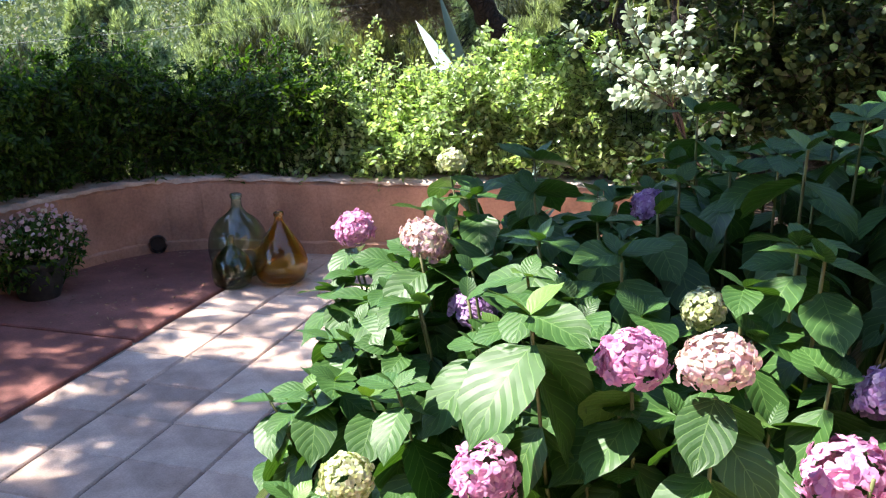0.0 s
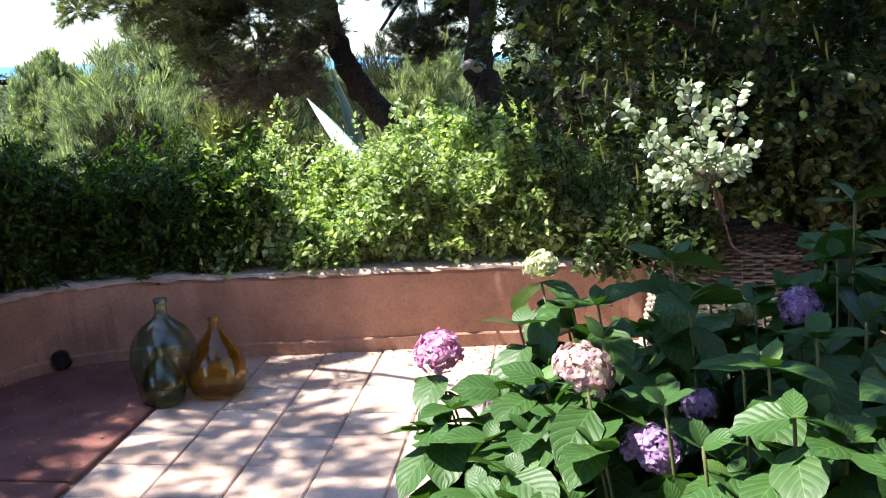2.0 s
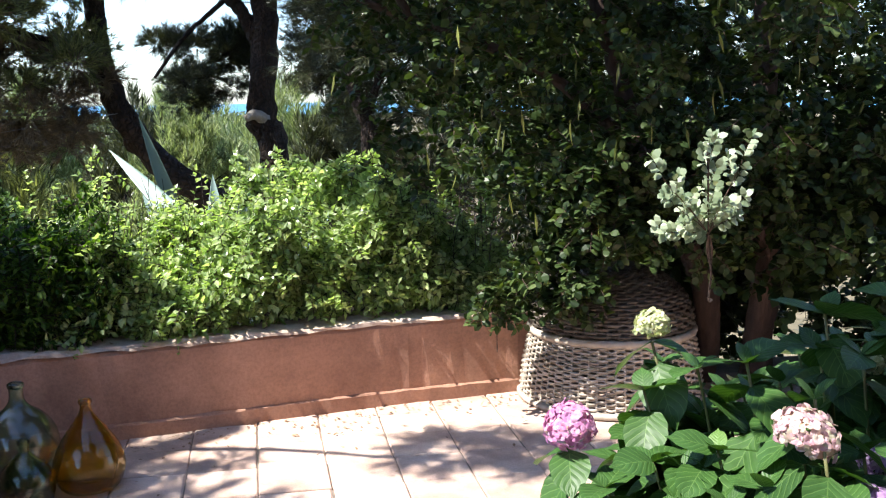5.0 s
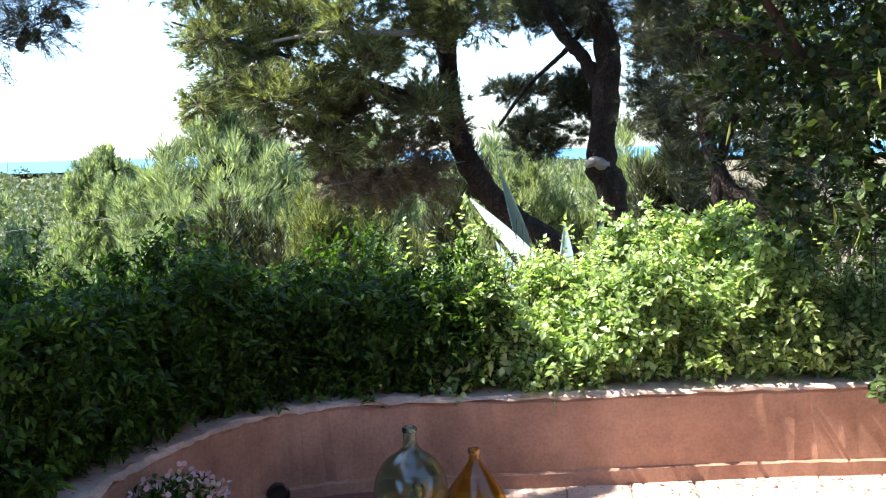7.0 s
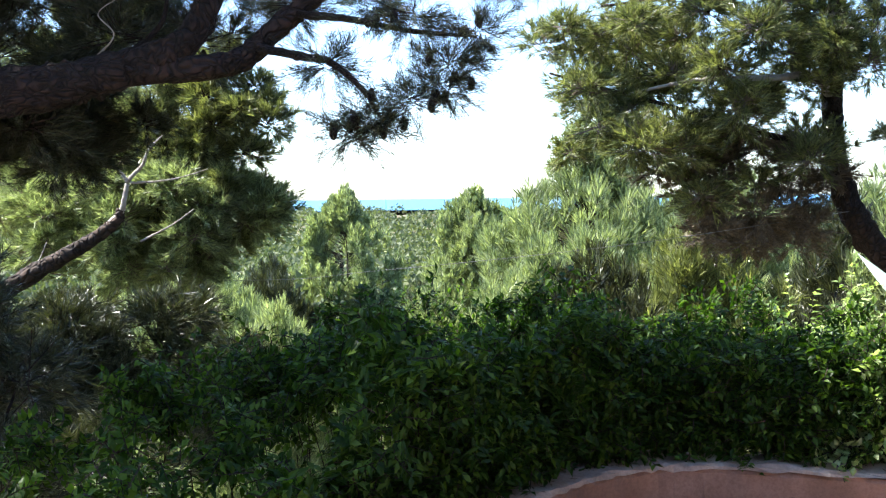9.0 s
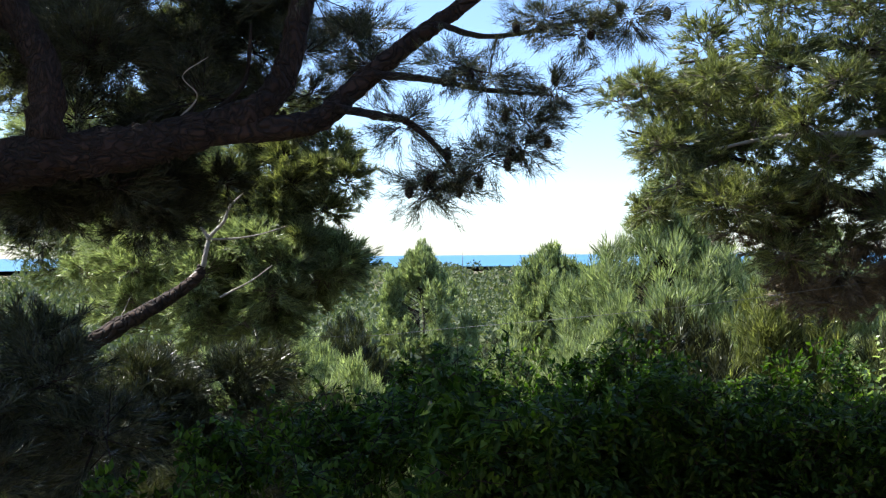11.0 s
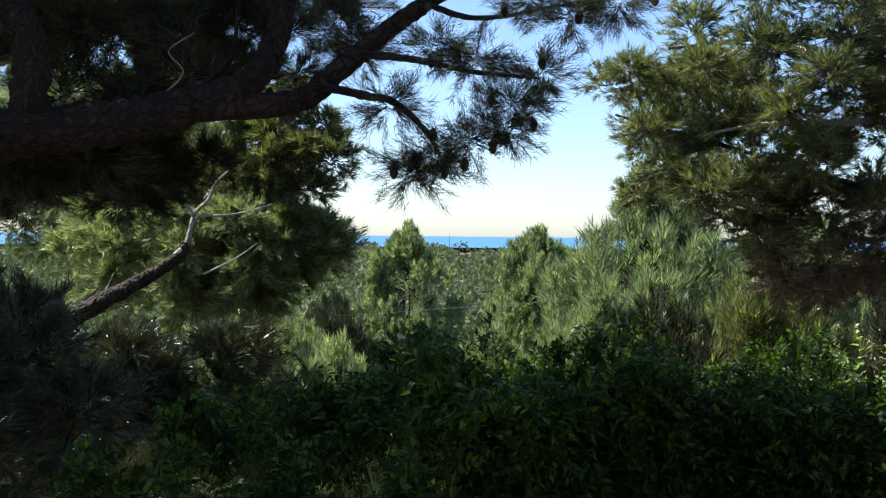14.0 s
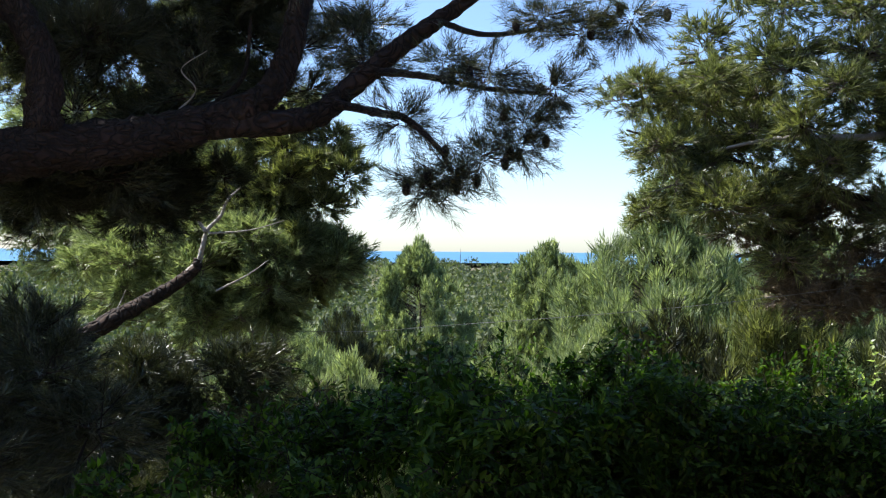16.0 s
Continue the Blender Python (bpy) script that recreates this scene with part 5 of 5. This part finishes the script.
for i, (p, r, k) in enumerate(blooms):
    ob = new("flower_head", HEADS[k][i % 2])
    ob.parent = bush
    ob.matrix_parent_inverse = Matrix.Translation(-ROOT)
    ob.matrix_basis = Matrix.Translation(p) @ Euler((g.normal(0, 0.3), g.normal(0, 0.3), g.uniform(0, 6))).to_matrix().to_4x4() @ Matrix.Diagonal((0.82 * r, 0.82 * r, 0.74 * r, 1))
    tagged(ob, {"pink": "pink mophead flower", "violet": "violet mophead flower", "faded": "faded pink and green mophead flower", "cream": "cream-green mophead flower"}[k])

# ---- potted pink flowers by the wall ----
pot = thing("flower_pot", (-3.22, 2.75, 0.014), "dark pot of small pink flowers beside the wall", "potted plant")
part("pot", lathe([(0.10, 0.0), (0.125, 0.08), (0.14, 0.17), (0.15, 0.175), (0.15, 0.2), (0.135, 0.2), (0.13, 0.16), (0.001, 0.155)], (-3.22, 2.75, 0.014), BLACK, "pot", 28), pot, "black plastic pot")
P = in_ellipsoid(g, 1500, (-3.24, 2.78, 0.24), (0.2, 0.32, 0.2))
part("foliage", mesh_from("foliage", *leaves(P, ball(g, 1500) + [0, 0, -0.1], unit(ball(g, 1500) * 0.5 + [0, 0, 1]), 0.045, 0.022), HEDGE), pot, kind="stuff")
P = in_ellipsoid(g, 260, (-3.2, 2.76, 0.34), (0.2, 0.28, 0.13), 0.7)
part("blossom", mesh_from("blossom", *oval_leaves(P, ball(g, 260), ball(g, 260), 0.026, 0.022), PETAL["faded"]), pot, "small dusty pink flowers", "stuff")

# ---- overhead cable, litter ----
cable = thing("cable", (-5, 7.6, 1.1), "thin grey overhead cable between the pines", "cable")
part("cable_run", smooth(mesh_from("cable_run", *tube([(-9.6, 4.7, 1.05), (-7.4, 6.38, 0.965), (-6.55, 6.97, 1.02), (-4.5, 7.9, 1.235), (-2.75, 9.55, 1.5)], 0.0026, 0.0026, 6, 10), WIRE)), cable)

n = 520
P = np.column_stack([g.uniform(-3.3, 0.1, n), np.zeros(n), np.zeros(n)])
P[:, 1] = np.interp(-P[:, 0], -WALL[:60, 0], WALL[:60, 1]) - np.abs(g.exponential(0.16, n)) - 0.05
m = 200
P[:m, 0], P[:m, 1] = g.uniform(-3.3, -2.4, m), g.uniform(2.4, 3.7, m)
P[:, 2] = np.where(P[:, 0] < -2.39, 0.018, 0.005)
k = 260
i = g.integers(0, 80, k)
top = np.column_stack([WALL[i] + WOUT[i] * g.uniform(0.02, 0.23, (k, 1)), np.full(k, 0.460)])
P = np.concatenate([P, top])
D = ball(g, len(P)) * [1, 1, 0.15]
tagged(new("fallen_leaves", mesh_from("fallen_leaves", *leaves(P, D, np.tile([0, 0, 1.0], (len(P), 1)), g.uniform(0.015, 0.04, len(P)), g.uniform(0.008, 0.016, len(P)), 0.3, 0.0), LITTER)),
       "dry fallen leaves scattered along the wall", "fallen leaves", kind="stuff")

# ---- the single tiles, last ----
TX, TY, TS = -2.375, 1.31, 0.305
tile_meshes = []
for v in range(5):
    h = 0.1496
    tile_meshes.append(slab("tile", -h, h, -0.1508, 0.1508, -0.02, 0.0, TILE, 0.004 + 0.001 * v))
g = np.random.default_rng(121)
for a in range(11):
    for b in range(-4, 10):
        x, y = TX + (a + 0.5) * TS, TY + (b + 0.5) * TS
        if y > np.interp(-x, -WALL[:60, 0], WALL[:60, 1]) + 0.1:
            continue
        ob = new("tile", tile_meshes[int(g.integers(5))])
        ob.parent = floor
        ob.matrix_parent_inverse = Matrix.Translation((1, -2, 0))
        ob.matrix_basis = Matrix.Translation((x + g.normal(0, 0.0015), y + g.normal(0, 0.0015), g.normal(0, 0.0014))) @ Euler((g.normal(0, 0.004), g.normal(0, 0.004), g.integers(2) * math.pi + g.normal(0, 0.003))).to_matrix().to_4x4()
# Beyond them the paving goes on in one sheet of the same tiles.
cells = [(x, y) for x in np.arange(TX + 11.5 * TS, 3.4, TS) for y in np.arange(TY - 3.5 * TS, 4.4, TS)] + [(x, y) for x in np.arange(TX + 0.5 * TS, 3.4, TS) for y in np.arange(TY - 4.5 * TS, -4.2, -TS)]
pieces = []
for x, y in cells:
    h = 0.1485
    V = np.array([(x - h, y - h, -0.02), (x + h, y - h, -0.02), (x + h, y + h, -0.02), (x - h, y + h, -0.02), (x - h, y - h, 0), (x + h, y - h, 0), (x + h, y + h, 0), (x - h, y + h, 0)])
    pieces.append((V, np.array([(4, 5, 6), (4, 6, 7), (0, 1, 5), (0, 5, 4), (1, 2, 6), (1, 6, 5), (2, 3, 7), (2, 7, 6), (3, 0, 4), (3, 4, 7)])))
part("outer_tiles", mesh_from("outer_tiles", *join(pieces), TILE), floor, kind="stuff")
